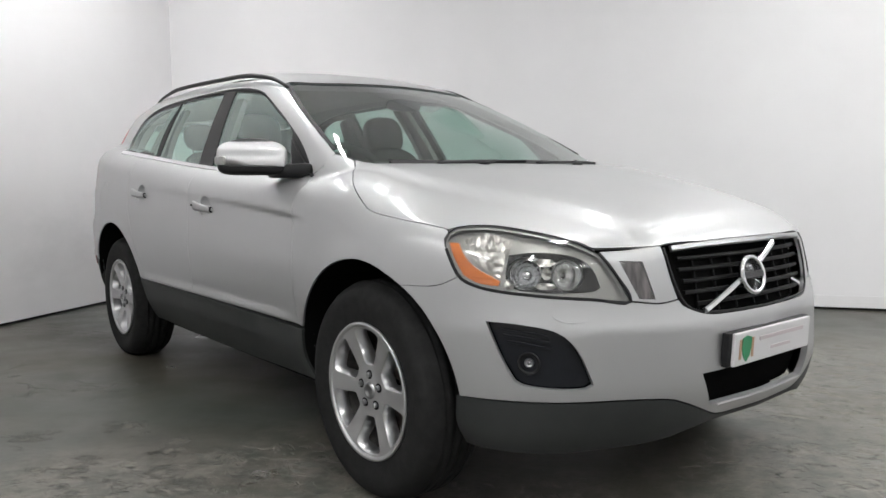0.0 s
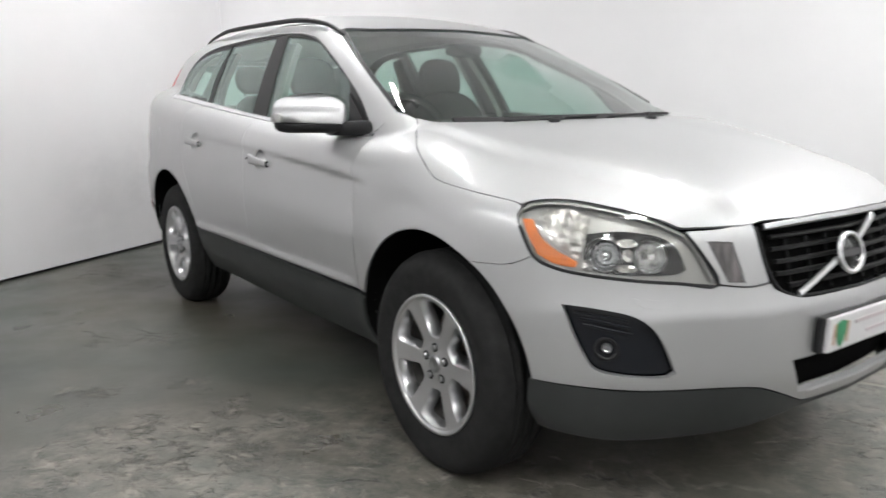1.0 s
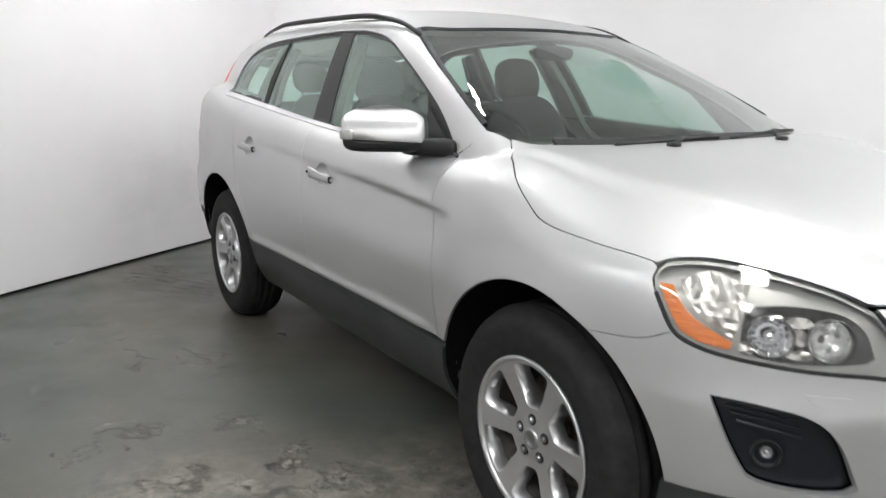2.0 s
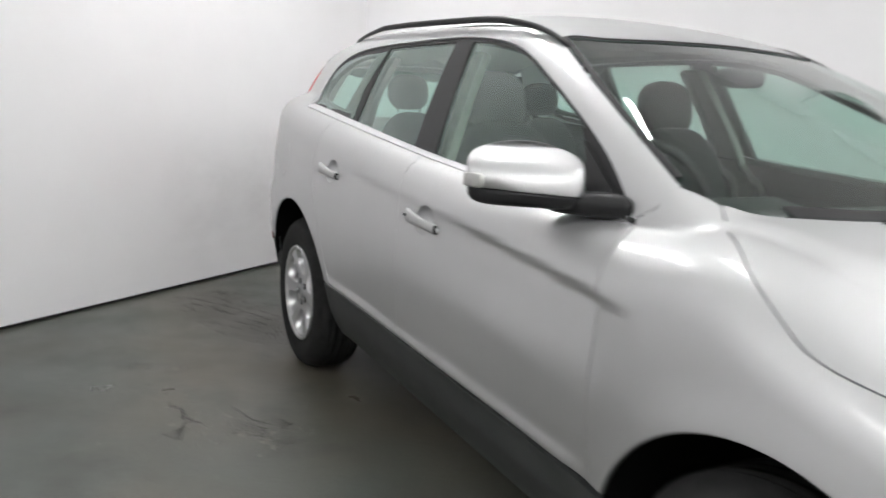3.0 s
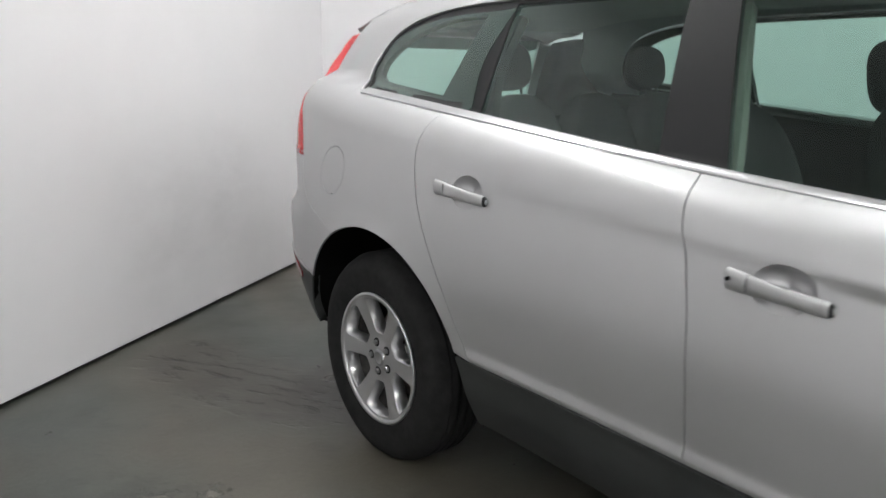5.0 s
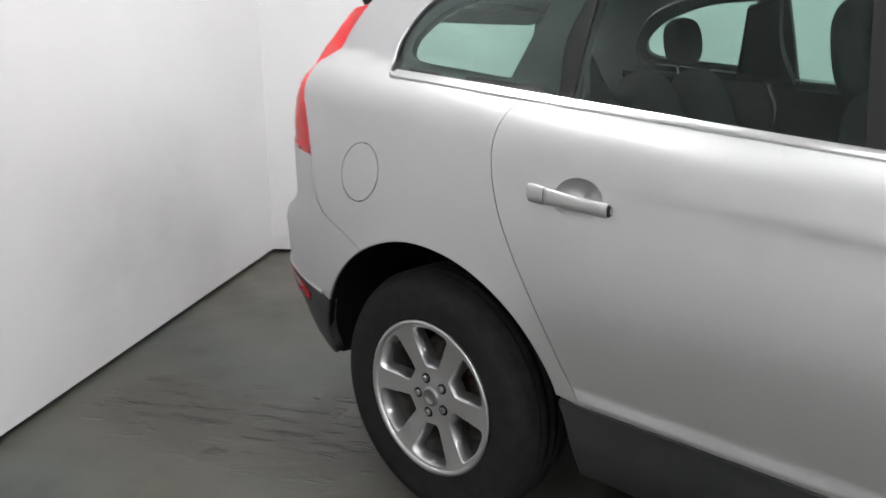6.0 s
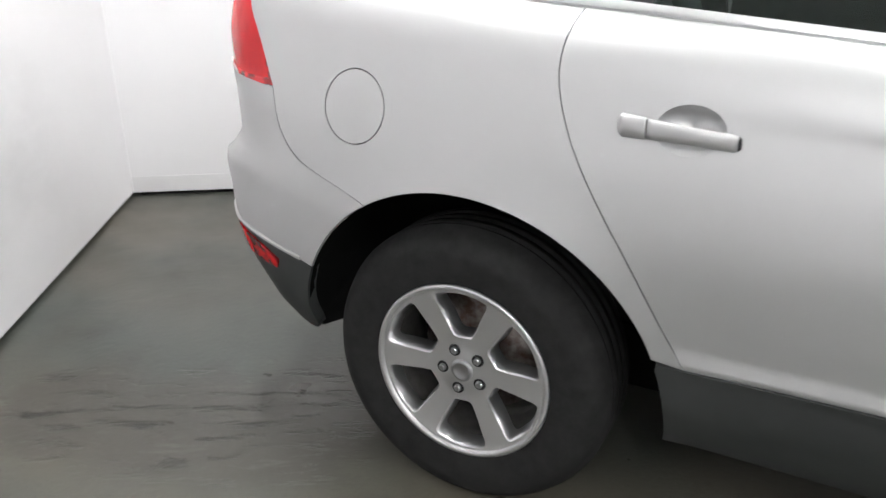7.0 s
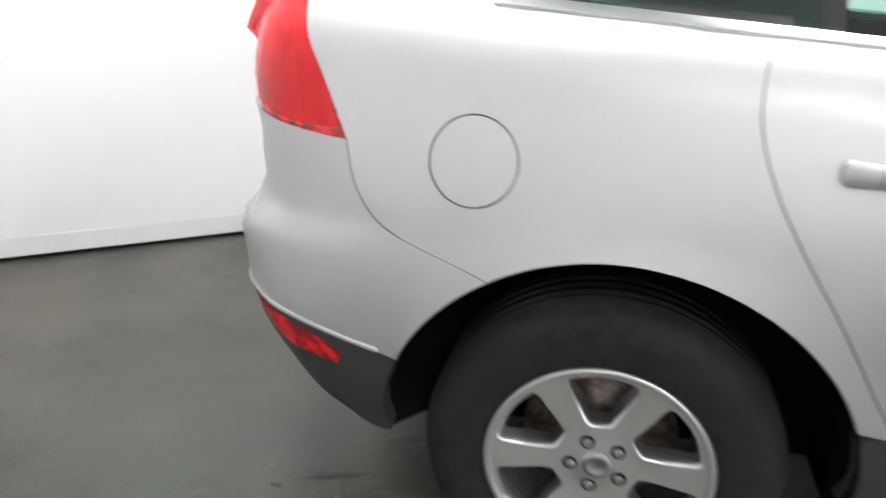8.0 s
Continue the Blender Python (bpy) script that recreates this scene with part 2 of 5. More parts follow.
for line in ((1.43, -3.42, 1.74, -3.52, 0.012), (1.67, -3.31, 1.94, -3.36, 0.010), (1.78, -3.39, 2.02, -3.42, 0.009)):
    holes = math_node(FLOOR, "MAXIMUM", holes, scratch(FLOOR, *line))
pale = ramp_node(FLOOR, noise_node(FLOOR, 24, 6, 0.7).outputs[0], (0.3, (0.15, 0.142, 0.124)), (0.7, (0.34, 0.32, 0.285)))
# Broad beige zone: paler concrete, its brighter light also put into the colour.
pale_zone = math_node(FLOOR, "MULTIPLY", math_node(FLOOR, "MAXIMUM", spot(FLOOR, 6.0, -2.2, 1.8), spot(FLOOR, 5.6, -3.6, 1.1)), 1.6, True)
smooth = blend(FLOOR, math_node(FLOOR, "MULTIPLY", pale_zone, 0.45), smooth, (0.125, 0.120, 0.104))
mottle = ramp_node(FLOOR, noise_node(FLOOR, 9.0, 7, 0.74).outputs[0], (0.42, grey(0.0)), (0.60, grey(0.95)))
rubbed = math_node(FLOOR, "MULTIPLY", worn, mottle.outputs[0], True)
smooth = blend(FLOOR, rubbed, smooth, (0.165, 0.152, 0.130))
smooth = blend(FLOOR, math_node(FLOOR, "MULTIPLY", streaked, 0.75), smooth, (0.052, 0.047, 0.039))
smooth = blend(FLOOR, math_node(FLOOR, "MULTIPLY", rims, 0.6), smooth, (0.15, 0.145, 0.13))
flakes, edges = 0.0, 0.0
shreds = noise_node(FLOOR, 15.0, 6, 0.68, (0.7, 1.4, 1))
shreds.inputs["Distortion"].default_value = 1.4
torn = math_node(FLOOR, "MULTIPLY", shreds.outputs[0], 3.0)
for u, v, r in FLAKES:
    patch = math_node(FLOOR, "SUBTRACT", math_node(FLOOR, "ADD", math_node(FLOOR, "MULTIPLY", spot(FLOOR, u, v, r), 1.1), 0.62), torn)
    flakes = math_node(FLOOR, "MAXIMUM", math_node(FLOOR, "MULTIPLY", math_node(FLOOR, "MULTIPLY", patch, 5.0, True), math_node(FLOOR, "MULTIPLY", spot(FLOOR, u, v, r), 4.0, True)), flakes)
    edges = math_node(FLOOR, "MAXIMUM", math_node(FLOOR, "SUBTRACT", 1.0, math_node(FLOOR, "MULTIPLY", math_node(FLOOR, "ABSOLUTE", math_node(FLOOR, "ADD", patch, 0.10), 0.0), 9.0), True), edges)
near = 0.0
for u, v, r in FLAKES:
    near = math_node(FLOOR, "MAXIMUM", math_node(FLOOR, "MULTIPLY", spot(FLOOR, u, v, r), 2.5, True), near)
holes = math_node(FLOOR, "MAXIMUM", holes, math_node(FLOOR, "MULTIPLY", math_node(FLOOR, "MULTIPLY", edges, near), 0.6))
chips = math_node(FLOOR, "MAXIMUM", chips, math_node(FLOOR, "MULTIPLY", flakes, 0.6))
base = blend(FLOOR, chips, smooth, pale.outputs[0])
base = blend(FLOOR, holes, base, (0.022, 0.021, 0.018))
vary(FLOOR, "Base Color", base)
sheen = ramp_node(FLOOR, noise_node(FLOOR, 2.2, 6).outputs[0], (0.3, grey(0.26)), (0.7, grey(0.46)))
vary(FLOOR, "Roughness", blend(FLOOR, chips, sheen.outputs[0], grey(0.75)))
relief = math_node(FLOOR, "SUBTRACT", math_node(FLOOR, "MULTIPLY", noise_node(FLOOR, 40, 6, 0.7).outputs[0], 0.35), math_node(FLOOR, "ADD", chips, math_node(FLOOR, "MULTIPLY", holes, 1.5)))
bump(FLOOR, relief, 0.7, 0.006)
# Two round cloudy patches low on the west wall, greyer than the rest.
darkening = math_node(WALL, "MAXIMUM", spot(WALL, 0, -1.25, 0.55, 0.62), spot(WALL, 0, -1.75, 0.55, 0.52))
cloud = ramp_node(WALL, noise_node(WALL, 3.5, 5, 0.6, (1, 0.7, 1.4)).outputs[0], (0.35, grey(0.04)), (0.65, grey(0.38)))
darkening = math_node(WALL, "MULTIPLY", darkening, cloud.outputs[0], True)
vary(WALL, "Base Color", blend(WALL, darkening, wall_tone, (0.50, 0.49, 0.50)))
CEIL = material("white_ceiling_paint", (0.84, 0.84, 0.84), 0.7)
STRIP = material("low_strip_paint", (0.68, 0.665, 0.675), 0.5)
n = noise_node(STRIP, 4.0, 6, 0.65)
vary(STRIP, "Base Color", ramp_node(STRIP, n.outputs[0], (0.35, (0.69, 0.675, 0.685)), (0.7, (0.74, 0.727, 0.737))).outputs[0])
GAP = material("dark_wall_gap", (0.02, 0.02, 0.02), 0.8)


# ---- helpers for meshes ----
def mesh_of(name, verts, faces, mat, smooth=True, normals=None):
    me = bpy.data.meshes.new(name)
    me.from_pydata([tuple(v) for v in verts], [], [tuple(f) for f in faces])
    me.materials.append(mat)
    me.polygons.foreach_set("use_smooth", [smooth] * len(me.polygons))
    me.update()
    if normals is not None:
        me.normals_split_custom_set_from_vertices([tuple(v) for v in normals])
    return me


def hang(name, me, parent=None, label=""):
    ob = new(name, me)
    ob.parent = parent
    return tagged(ob, label)


def part(name, bm, mat, parent=None, label="", smooth=False, m=None):
    """Link a bmesh as one mesh object."""
    if m is not None:
        bmesh.ops.transform(bm, matrix=m, verts=bm.verts)
    bmesh.ops.recalc_face_normals(bm, faces=bm.faces)
    me = bpy.data.meshes.new(name)
    bm.to_mesh(me)
    bm.free()
    me.materials.append(mat)
    me.polygons.foreach_set("use_smooth", [smooth] * len(me.polygons))
    return hang(name, me, parent, label)


def block(x0, x1, y0, y1, z0, z1, bevel=0.0, segments=2):
    bm = bmesh.new()
    bmesh.ops.create_cube(bm, size=1, matrix=Matrix.LocRotScale(((x0 + x1) / 2, (y0 + y1) / 2, (z0 + z1) / 2), None, (abs(x1 - x0), abs(y1 - y0), abs(z1 - z0))))
    if bevel:
        bmesh.ops.bevel(bm, geom=bm.edges[:], offset=bevel, segments=segments, profile=0.6, affect="EDGES", clamp_overlap=True)
    return bm


def lathe(profile, steps=48, closed=False):
    """Turn (radius, along) pairs about the y axis."""
    bm = bmesh.new()
    rings = []
    for i in range(steps):
        c, s = math.cos(2 * math.pi * i / steps), math.sin(2 * math.pi * i / steps)
        rings.append([bm.verts.new((r * c, y, r * s)) for r, y in profile])
    n = len(profile)
    for i in range(steps):
        a, b = rings[i], rings[(i + 1) % steps]
        for j in range(n if closed else n - 1):
            bm.faces.new((a[j], a[(j + 1) % n], b[(j + 1) % n], b[j]))
    return bm


def tube(points, radius, steps=10, flatten=1.0):
    """A rod along a polyline."""
    bm = bmesh.new()
    pts = [Vector(p) for p in points]
    rings = []
    for i, p in enumerate(pts):
        d = (pts[min(i + 1, len(pts) - 1)] - pts[max(i - 1, 0)]).normalized()
        side = d.cross(Vector((0, 0, 1)))
        side = side.normalized() if side.length > 0.05 else Vector((1, 0, 0))
        up = side.cross(d)
        r = radius(i / (len(pts) - 1)) if callable(radius) else radius
        rings.append([bm.verts.new(p + side * r * math.cos(2 * math.pi * k / steps) + up * r * flatten * math.sin(2 * math.pi * k / steps)) for k in range(steps)])
    for a, b in zip(rings, rings[1:]):
        for k in range(steps):
            bm.faces.new((a[k], a[(k + 1) % steps], b[(k + 1) % steps], b[k]))
    bm.faces.new(rings[0][::-1])
    bm.faces.new(rings[-1])
    return bm


def pillow(size, power=4.0, rows=14, cols=24):
    """A rounded box: a superellipsoid of that size."""
    bm = bmesh.new()

    def p(c, e):
        return math.copysign(abs(c) ** (2 / e), c)
    grid = []
    for i in range(1, rows):
        v = -math.pi / 2 + math.pi * i / rows
        grid.append([bm.verts.new((size[0] / 2 * p(math.cos(v), power) * p(math.cos(u), power), size[1] / 2 * p(math.cos(v), power) * p(math.sin(u), power), size[2] / 2 * p(math.sin(v), power)))
                     for u in (2 * math.pi * j / cols for j in range(cols))])
    for a, b in zip(grid, grid[1:]):
        for j in range(cols):
            bm.faces.new((a[j], a[(j + 1) % cols], b[(j + 1) % cols], b[j]))
    for row, z, order in ((grid[0], -size[2] / 2, 1), (grid[-1], size[2] / 2, -1)):
        tip = bm.verts.new((0, 0, z))
        for j in range(cols):
            bm.faces.new((tip, row[j], row[(j + 1) % cols]))
    return bm


# ---- room ----
TURN = 34.5
ROOM = pose(-4.195, 0.46, 0, 0, 0, TURN)
LONG, DEEP, HIGH = 11.0, 9.5, 3.75


def setting(name, bm, mat, label, category):
    ob = part(name, bm, mat)
    ob.matrix_world = ROOM
    return tagged(ob, label, category, kind="structure")


setting("floor", block(-0.2, LONG + 0.2, -DEEP - 0.2, 0.2, -0.15, 0), FLOOR, "dark grey worn concrete floor with scuffs and patches", "floor")
setting("wall_north", block(-0.2, LONG + 0.2, 0, 0.2, 0.022, HIGH), WALL, "plain white painted studio wall behind the car", "wall")
setting("wall_west", block(-0.2, 0, -DEEP, 0, 0.022, HIGH), WALL, "plain white painted studio wall with a faint grey darkening", "wall")
setting("wall_south", block(-0.2, LONG + 0.2, -DEEP - 0.2, -DEEP, 0.0, HIGH), WALL, "plain white painted studio wall", "wall")
setting("wall_east", block(LONG, LONG + 0.2, -DEEP, 0, 0.0, HIGH), WALL, "plain white painted studio wall", "wall")
setting("ceiling", block(-0.2, LONG + 0.2, -DEEP - 0.2, 0.2, HIGH, HIGH + 0.15), CEIL, "plain white painted ceiling", "ceiling")
for nm, box in (("trim", (0.03, LONG, 0.03, 0.1, 0.0, 0.021)), ("trim", (-0.1, -0.03, -DEEP, 0.0, 0.0, 0.021))):
    setting(nm, block(*box), GAP, "dark shadow gap under the white wall", "trim")

# Low strip on the north wall, a little darker than the wall paint.
for nm, box in (("low_strip", (-0.0, LONG, -0.004, 0.0, 0.022, 0.115)),):
    setting(nm, block(*box, 0.0015), STRIP, "low painted strip along the white wall, slightly darker than it", "skirting board")

LAMP = bpy.data.materials.new("lamp_diffuser")
LAMP.use_nodes = True
e = LAMP.node_tree.nodes["Principled BSDF"]
e.inputs["Emission Color"].default_value = (0.985, 1.0, 0.99, 1)
e.inputs["Emission Strength"].default_value = 73.0


def ceiling_light(u, v, half=0.75):
    """A hanging strip light: a slim white tray with a long diffuser, on two cords."""
    top = tagged(new("ceiling_light"), "long slim white strip light hung below the ceiling, out of view", "ceiling light", "ceiling lights")
    top.matrix_world = ROOM @ pose(u, v, HIGH)
    part("tray", block(-0.10, 0.10, -half - 0.02, half + 0.02, -0.14, -0.10, 0.006), WHITE, top)
    part("diffuser", block(-0.08, 0.08, -half, half, -0.150, -0.141, 0.003), LAMP, top)
    for y in (-0.66 * half, 0.66 * half):
        part("cord", block(-0.006, 0.006, y - 0.006, y + 0.006, -0.10, -0.001), WHITE, top)
    return top


# Unseen lights, placed for even walls and few reflections in the glass.
for u, v in ((1.0, -1.9), (6.2, -1.9), (8.2, -1.9), (9.9, -1.9), (4.6, -6.3), (7.2, -4.2), (9.2, -4.6), (1.0, -7.0), (3.0, -7.3), (5.4, -7.6), (8.2, -7.4)):
    ceiling_light(u, v)
# Two short unseen lights added to brighten the bonnet and the roof.
ceiling_light(4.6, -3.2, 0.4)
ceiling_light(2.7, -2.8, 0.3)

# ---- the car's skin: x forward, y to its left, z up; the origin lies midway between the axles on the floor ----
def spline(*knots):
    """A smooth curve through (place, value) knots that never overshoots."""
    xs = np.array(knots[0::2], float)
    ys = np.array(knots[1::2], float)
    h, d = np.diff(xs), np.diff(ys) / np.diff(xs)
    m = np.concatenate(([d[0]], np.where(d[:-1] * d[1:] > 0, 2 * d[:-1] * d[1:] / np.where(d[:-1] + d[1:] == 0, 1, d[:-1] + d[1:]), 0), [d[-1]]))

    def curve(x):
        x = np.asarray(x, float)
        i = np.clip(np.searchsorted(xs, x) - 1, 0, len(h) - 1)
        t = np.clip((x - xs[i]) / h[i], 0, 1)
        y = (1 + 2 * t) * (1 - t) ** 2 * ys[i] + t * (1 - t) ** 2 * h[i] * m[i] + t * t * (3 - 2 * t) * ys[i + 1] + t * t * (t - 1) * h[i] * m[i + 1]
        return y + np.where(x < xs[0], (x - xs[0]) * m[0], 0) + np.where(x > xs[-1], (x - xs[-1]) * m[-1], 0)
    return curve


def smax(a, b, k):
    """The larger of two, rounded over k."""
    h = np.clip(0.5 + 0.5 * (a - b) / k, 0, 1)
    return a * h + b * (1 - h) + k * h * (1 - h)


def step(x, lo, hi):
    t = np.clip((x - lo) / (hi - lo), 0, 1)
    return t * t * (3 - 2 * t)


AXLE, HUB_Z = 1.387, 0.36
belt = spline(-2.2, 1.298, -1.7, 1.264, -1.05, 1.205, 0.0, 1.118, 0.84, 1.078, 1.3, 1.06)
side_w = spline(0.15, 0.73, 0.24, 0.800, 0.34, 0.866, 0.42, 0.900, 0.52, 0.918, 0.64, 0.933, 0.76, 0.940, 0.88, 0.933, 0.98, 0.917, 1.1, 0.89)
side_plan = spline(-2.4, 0.06, -1.9, 0.020, -1.4, 0.002, -0.4, 0.012, 0.5, 0.012, 1.4, 0.002, 1.8, 0.015, 2.3, 0.06)
crease = spline(-1.2, 1.05, 0.0, 0.99, 0.55, 0.956, 1.04, 0.92, 1.4, 0.885)
nose_x = spline(0.20, 2.13, 0.28, 2.225, 0.38, 2.272, 0.46, 2.285, 0.54, 2.283, 0.62, 2.280, 0.68, 2.262, 0.76, 2.245, 0.86, 2.215, 0.95, 2.15, 1.1, 2.0)
nose_a = spline(0, 0, 0.27, 0.018, 0.40, 0.048, 0.55, 0.115, 0.71, 0.205, 0.85, 0.39, 0.95, 0.66, 1.1, 1.2)
tail_x = spline(0.2, 2.02, 0.32, 2.10, 0.45, 2.20, 0.56, 2.272, 0.64, 2.292, 0.71, 2.298, 0.775, 2.305, 0.80, 2.298, 0.835, 2.255, 0.87, 2.236, 0.95, 2.238, 1.1, 2.247, 1.2, 2.225, 1.3, 2.145, 1.6, 1.93)
tail_a = spline(0, 0, 0.3, 0.010, 0.55, 0.037, 0.72, 0.078, 0.84, 0.182, 0.90, 0.312, 0.94, 0.45, 1.0, 0.75, 1.1, 1.3)
hood_z = spline(0.9, 1.118, 1.1, 1.109, 1.3, 1.097, 1.6, 1.060, 1.9, 0.995, 2.1, 0.93, 2.25, 0.86, 2.4, 0.75)
hood_drop = spline(0.8, 0.056, 1.0, 0.026, 1.12, 0.016, 1.22, 0.022, 1.4, 0.058, 1.72, 0.115, 2.0, 0.15, 2.3, 0.17)
bulge_a = spline(1.0, 0.72, 1.3, 0.70, 1.6, 0.62, 2.2, 0.40)
roof_z = spline(-2.5, 0.45, -2.20, 1.08, -2.02, 1.42, -1.9, 1.545, -1.4, 1.628, -0.8, 1.645, -0.3, 1.645, 0.05, 1.602, 0.30, 1.530, 0.7, 1.37, 1.2, 1.115, 1.4, 1.0)
glass_w = spline(-2.2, 0.67, -1.7, 0.73, -1.05, 0.765, 0.0, 0.785, 0.84, 0.79, 1.3, 0.77)


def lower(x, a, z):
    """Below 0 inside the car's lower body; a is the distance from its middle plane."""
    under = crease(x) - z
    w = side_w(z) - side_plan(x) - 0.015 * step(under, -0.012, 0.022) * (1 - step(under, 0.026, 0.24)) * (0.35 * step(x, -1.2, -0.3) + 0.65 * step(x, -0.1, 0.4)) * (1 - step(x, 0.84, 1.06))
    for c in (AXLE, -AXLE):
        r = np.hypot(x - c, z - HUB_Z)
        w = w + 0.012 * np.exp(-((r - 0.43) / 0.07) ** 2)
    w = w + 0.010 * np.exp(-((z - 0.528) / 0.022) ** 2) * step(x, -0.98, -0.85) * (1 - step(x, 0.80, 0.93))
    front = step(x, 0.70, 1.15)
    shoulder = belt(x) + (0.775 - a) * 0.42
    crown = hood_z(x) - hood_drop(x) * (a / 0.8) ** 2.6 + 0.018 * (1 - step(a, bulge_a(x) - 0.035, bulge_a(x) + 0.035))
    crown = crown - 0.35 * np.maximum(a - 0.74, 0) ** 2 / (np.maximum(a - 0.74, 0) + 0.03) * (1 - step(x, 1.25, 1.75))
    deck = shoulder * (1 - front) + crown * front
    f = smax(a - w, (z - deck) * 0.92, 0.075)
    f = smax(f, x - nose_x(z) + nose_a(a), 0.05)
    return smax(f, -x - tail_x(z) + tail_a(a), 0.06)


def cabin(x, a, z):
    """Below 0 inside the glasshouse."""
    dz = np.maximum(z - belt(x), -0.04)
    side = a - glass_w(x) + 0.40 * dz + 0.25 * np.maximum(dz, 0) ** 2
    top = (z - roof_z(x + 0.20 * a * a) + 0.085 * a * a) * 0.85
    return np.maximum(smax(side * 0.92, top, 0.07), belt(x) - 0.12 - z)


def skin(x, y, z):
    a = np.abs(y)
    return -smax(-lower(x, a, z), -cabin(x, a, z), 0.012)


def reach(base, way, far=1.6):
    """The distance along way from each base, which lies inside the car, to its skin."""
    lo, hi = np.zeros(len(base)), np.full(len(base), far)
    for _ in range(30):
        mid = (lo + hi) / 2
        p = base + way * mid[:, None]
        inside = skin(p[:, 0], p[:, 1], p[:, 2]) < 0
        lo, hi = np.where(inside, mid, lo), np.where(inside, hi, mid)
    return (lo + hi) / 2


NOSE = 1.2


def onto(kind, uv):
    """Places on the skin from flat coordinates: side (x, z), top (x, y), nose and tail (angle in degrees, z)."""
    uv = np.asarray(uv, float).reshape(-1, 2)
    u, v, o = uv[:, 0], uv[:, 1], np.zeros(len(uv))
    if kind == "side":
        base, way = np.stack((u, o, v), 1), np.stack((o, o - 1, o), 1)
    elif kind == "top":
        base, way = np.stack((u, v, o + 0.86), 1), np.stack((o, o, o + 1), 1)
    else:
        s, t = (1 if kind == "nose" else -1), np.radians(u)
        base, way = np.stack((o + s * NOSE, o, v), 1), np.stack((s * np.cos(t), -np.sin(t), o), 1)
    return base + way * reach(base, way)[:, None]


def flat(kind, p):
    """The flat coordinates of places on the skin."""
    p = np.asarray(p, float).reshape(-1, 3)
    if kind == "side":
        return p[:, (0, 2)]
    if kind == "top":
        return p[:, (0, 1)]
    s = 1 if kind == "nose" else -1
    return np.stack((np.degrees(np.arctan2(-p[:, 1], s * p[:, 0] - NOSE)), p[:, 2]), 1)


def outward(p):
    e, g = 0.004, []
    for i in range(3):
        d = np.zeros(3)
        d[i] = e
        q, r = p + d, p - d
        g.append(skin(q[:, 0], q[:, 1], q[:, 2]) - skin(r[:, 0], r[:, 1], r[:, 2]))
    g = np.stack(g, 1)
    return g / np.maximum(np.linalg.norm(g, axis=1), 1e-9)[:, None]

# ---- panels cut from the skin ----
SCALE = {"side": (1, 1), "top": (1, 1), "nose": (0.0175, 1), "tail": (0.0175, 1)}


def run(points, kind="side", gap=0.02, curved=True):
    """Points at even steps along a curve through the given ones, without the last."""
    p = np.array(points, float) * SCALE[kind]
    if curved and len(p) > 2:
        q = np.vstack((2 * p[0] - p[1], p, 2 * p[-1] - p[-2]))
        out = []
        for a, b, c, d in zip(q, q[1:], q[2:], q[3:]):
            for t in np.linspace(0, 1, 12, endpoint=False):
                out.append(0.5 * (2 * b + (c - a) * t + (2 * a - 5 * b + 4 * c - d) * t * t + (3 * b - a - 3 * c + d) * t ** 3))
        p = np.vstack((out, p[-1:]))
    far = np.concatenate(([0], np.cumsum(np.hypot(*np.diff(p, axis=0).T))))
    n = max(1, int(round(far[-1] / gap)))
    s = np.linspace(0, far[-1], n + 1)[:-1]
    return np.stack((np.interp(s, far, p[:, 0]), np.interp(s, far, p[:, 1])), 1) / SCALE[kind]


def loop(*segments):
    return np.vstack(segments)


def ellipse(u, v, ru, rv, n=28):
    t = np.linspace(0, 2 * np.pi, n, endpoint=False)
    return np.stack((u + ru * np.cos(t), v + rv * np.sin(t)), 1)


def area(p):
    x, y = p[:, 0], p[:, 1]
    return 0.5 * np.sum(x * np.roll(y, -1) - y * np.roll(x, -1))


def shrink(kind, p, by):
    """Move a closed outline inwards."""
    q = p * SCALE[kind]
    if area(q) < 0:
        q = q[::-1]
    d = np.roll(q, -1, 0) - np.roll(q, 1, 0)
    d = d / np.maximum(np.hypot(d[:, 0], d[:, 1]), 1e-9)[:, None]
    return (q + by * np.stack((-d[:, 1], d[:, 0]), 1)) / SCALE[kind]


def within(p, poly):
    x, y = p[:, 0], p[:, 1]
    inside = np.zeros(len(p), bool)
    for (x0, y0), (x1, y1) in zip(poly, np.roll(poly, -1, 0)):
        cross = (y0 > y) != (y1 > y)
        inside ^= cross & (x < (x1 - x0) * (y - y0) / (y1 - y0 if y1 != y0 else 1e-12) + x0)
    return inside


def clear_of(p, poly, d):
    ok = np.ones(len(p), bool)
    for i in range(0, len(p), 400):
        q = p[i:i + 400]
        ok[i:i + 400] = np.min((q[:, None, 0] - poly[None, :, 0]) ** 2 + (q[:, None, 1] - poly[None, :, 1]) ** 2, axis=1) > d * d
    return ok


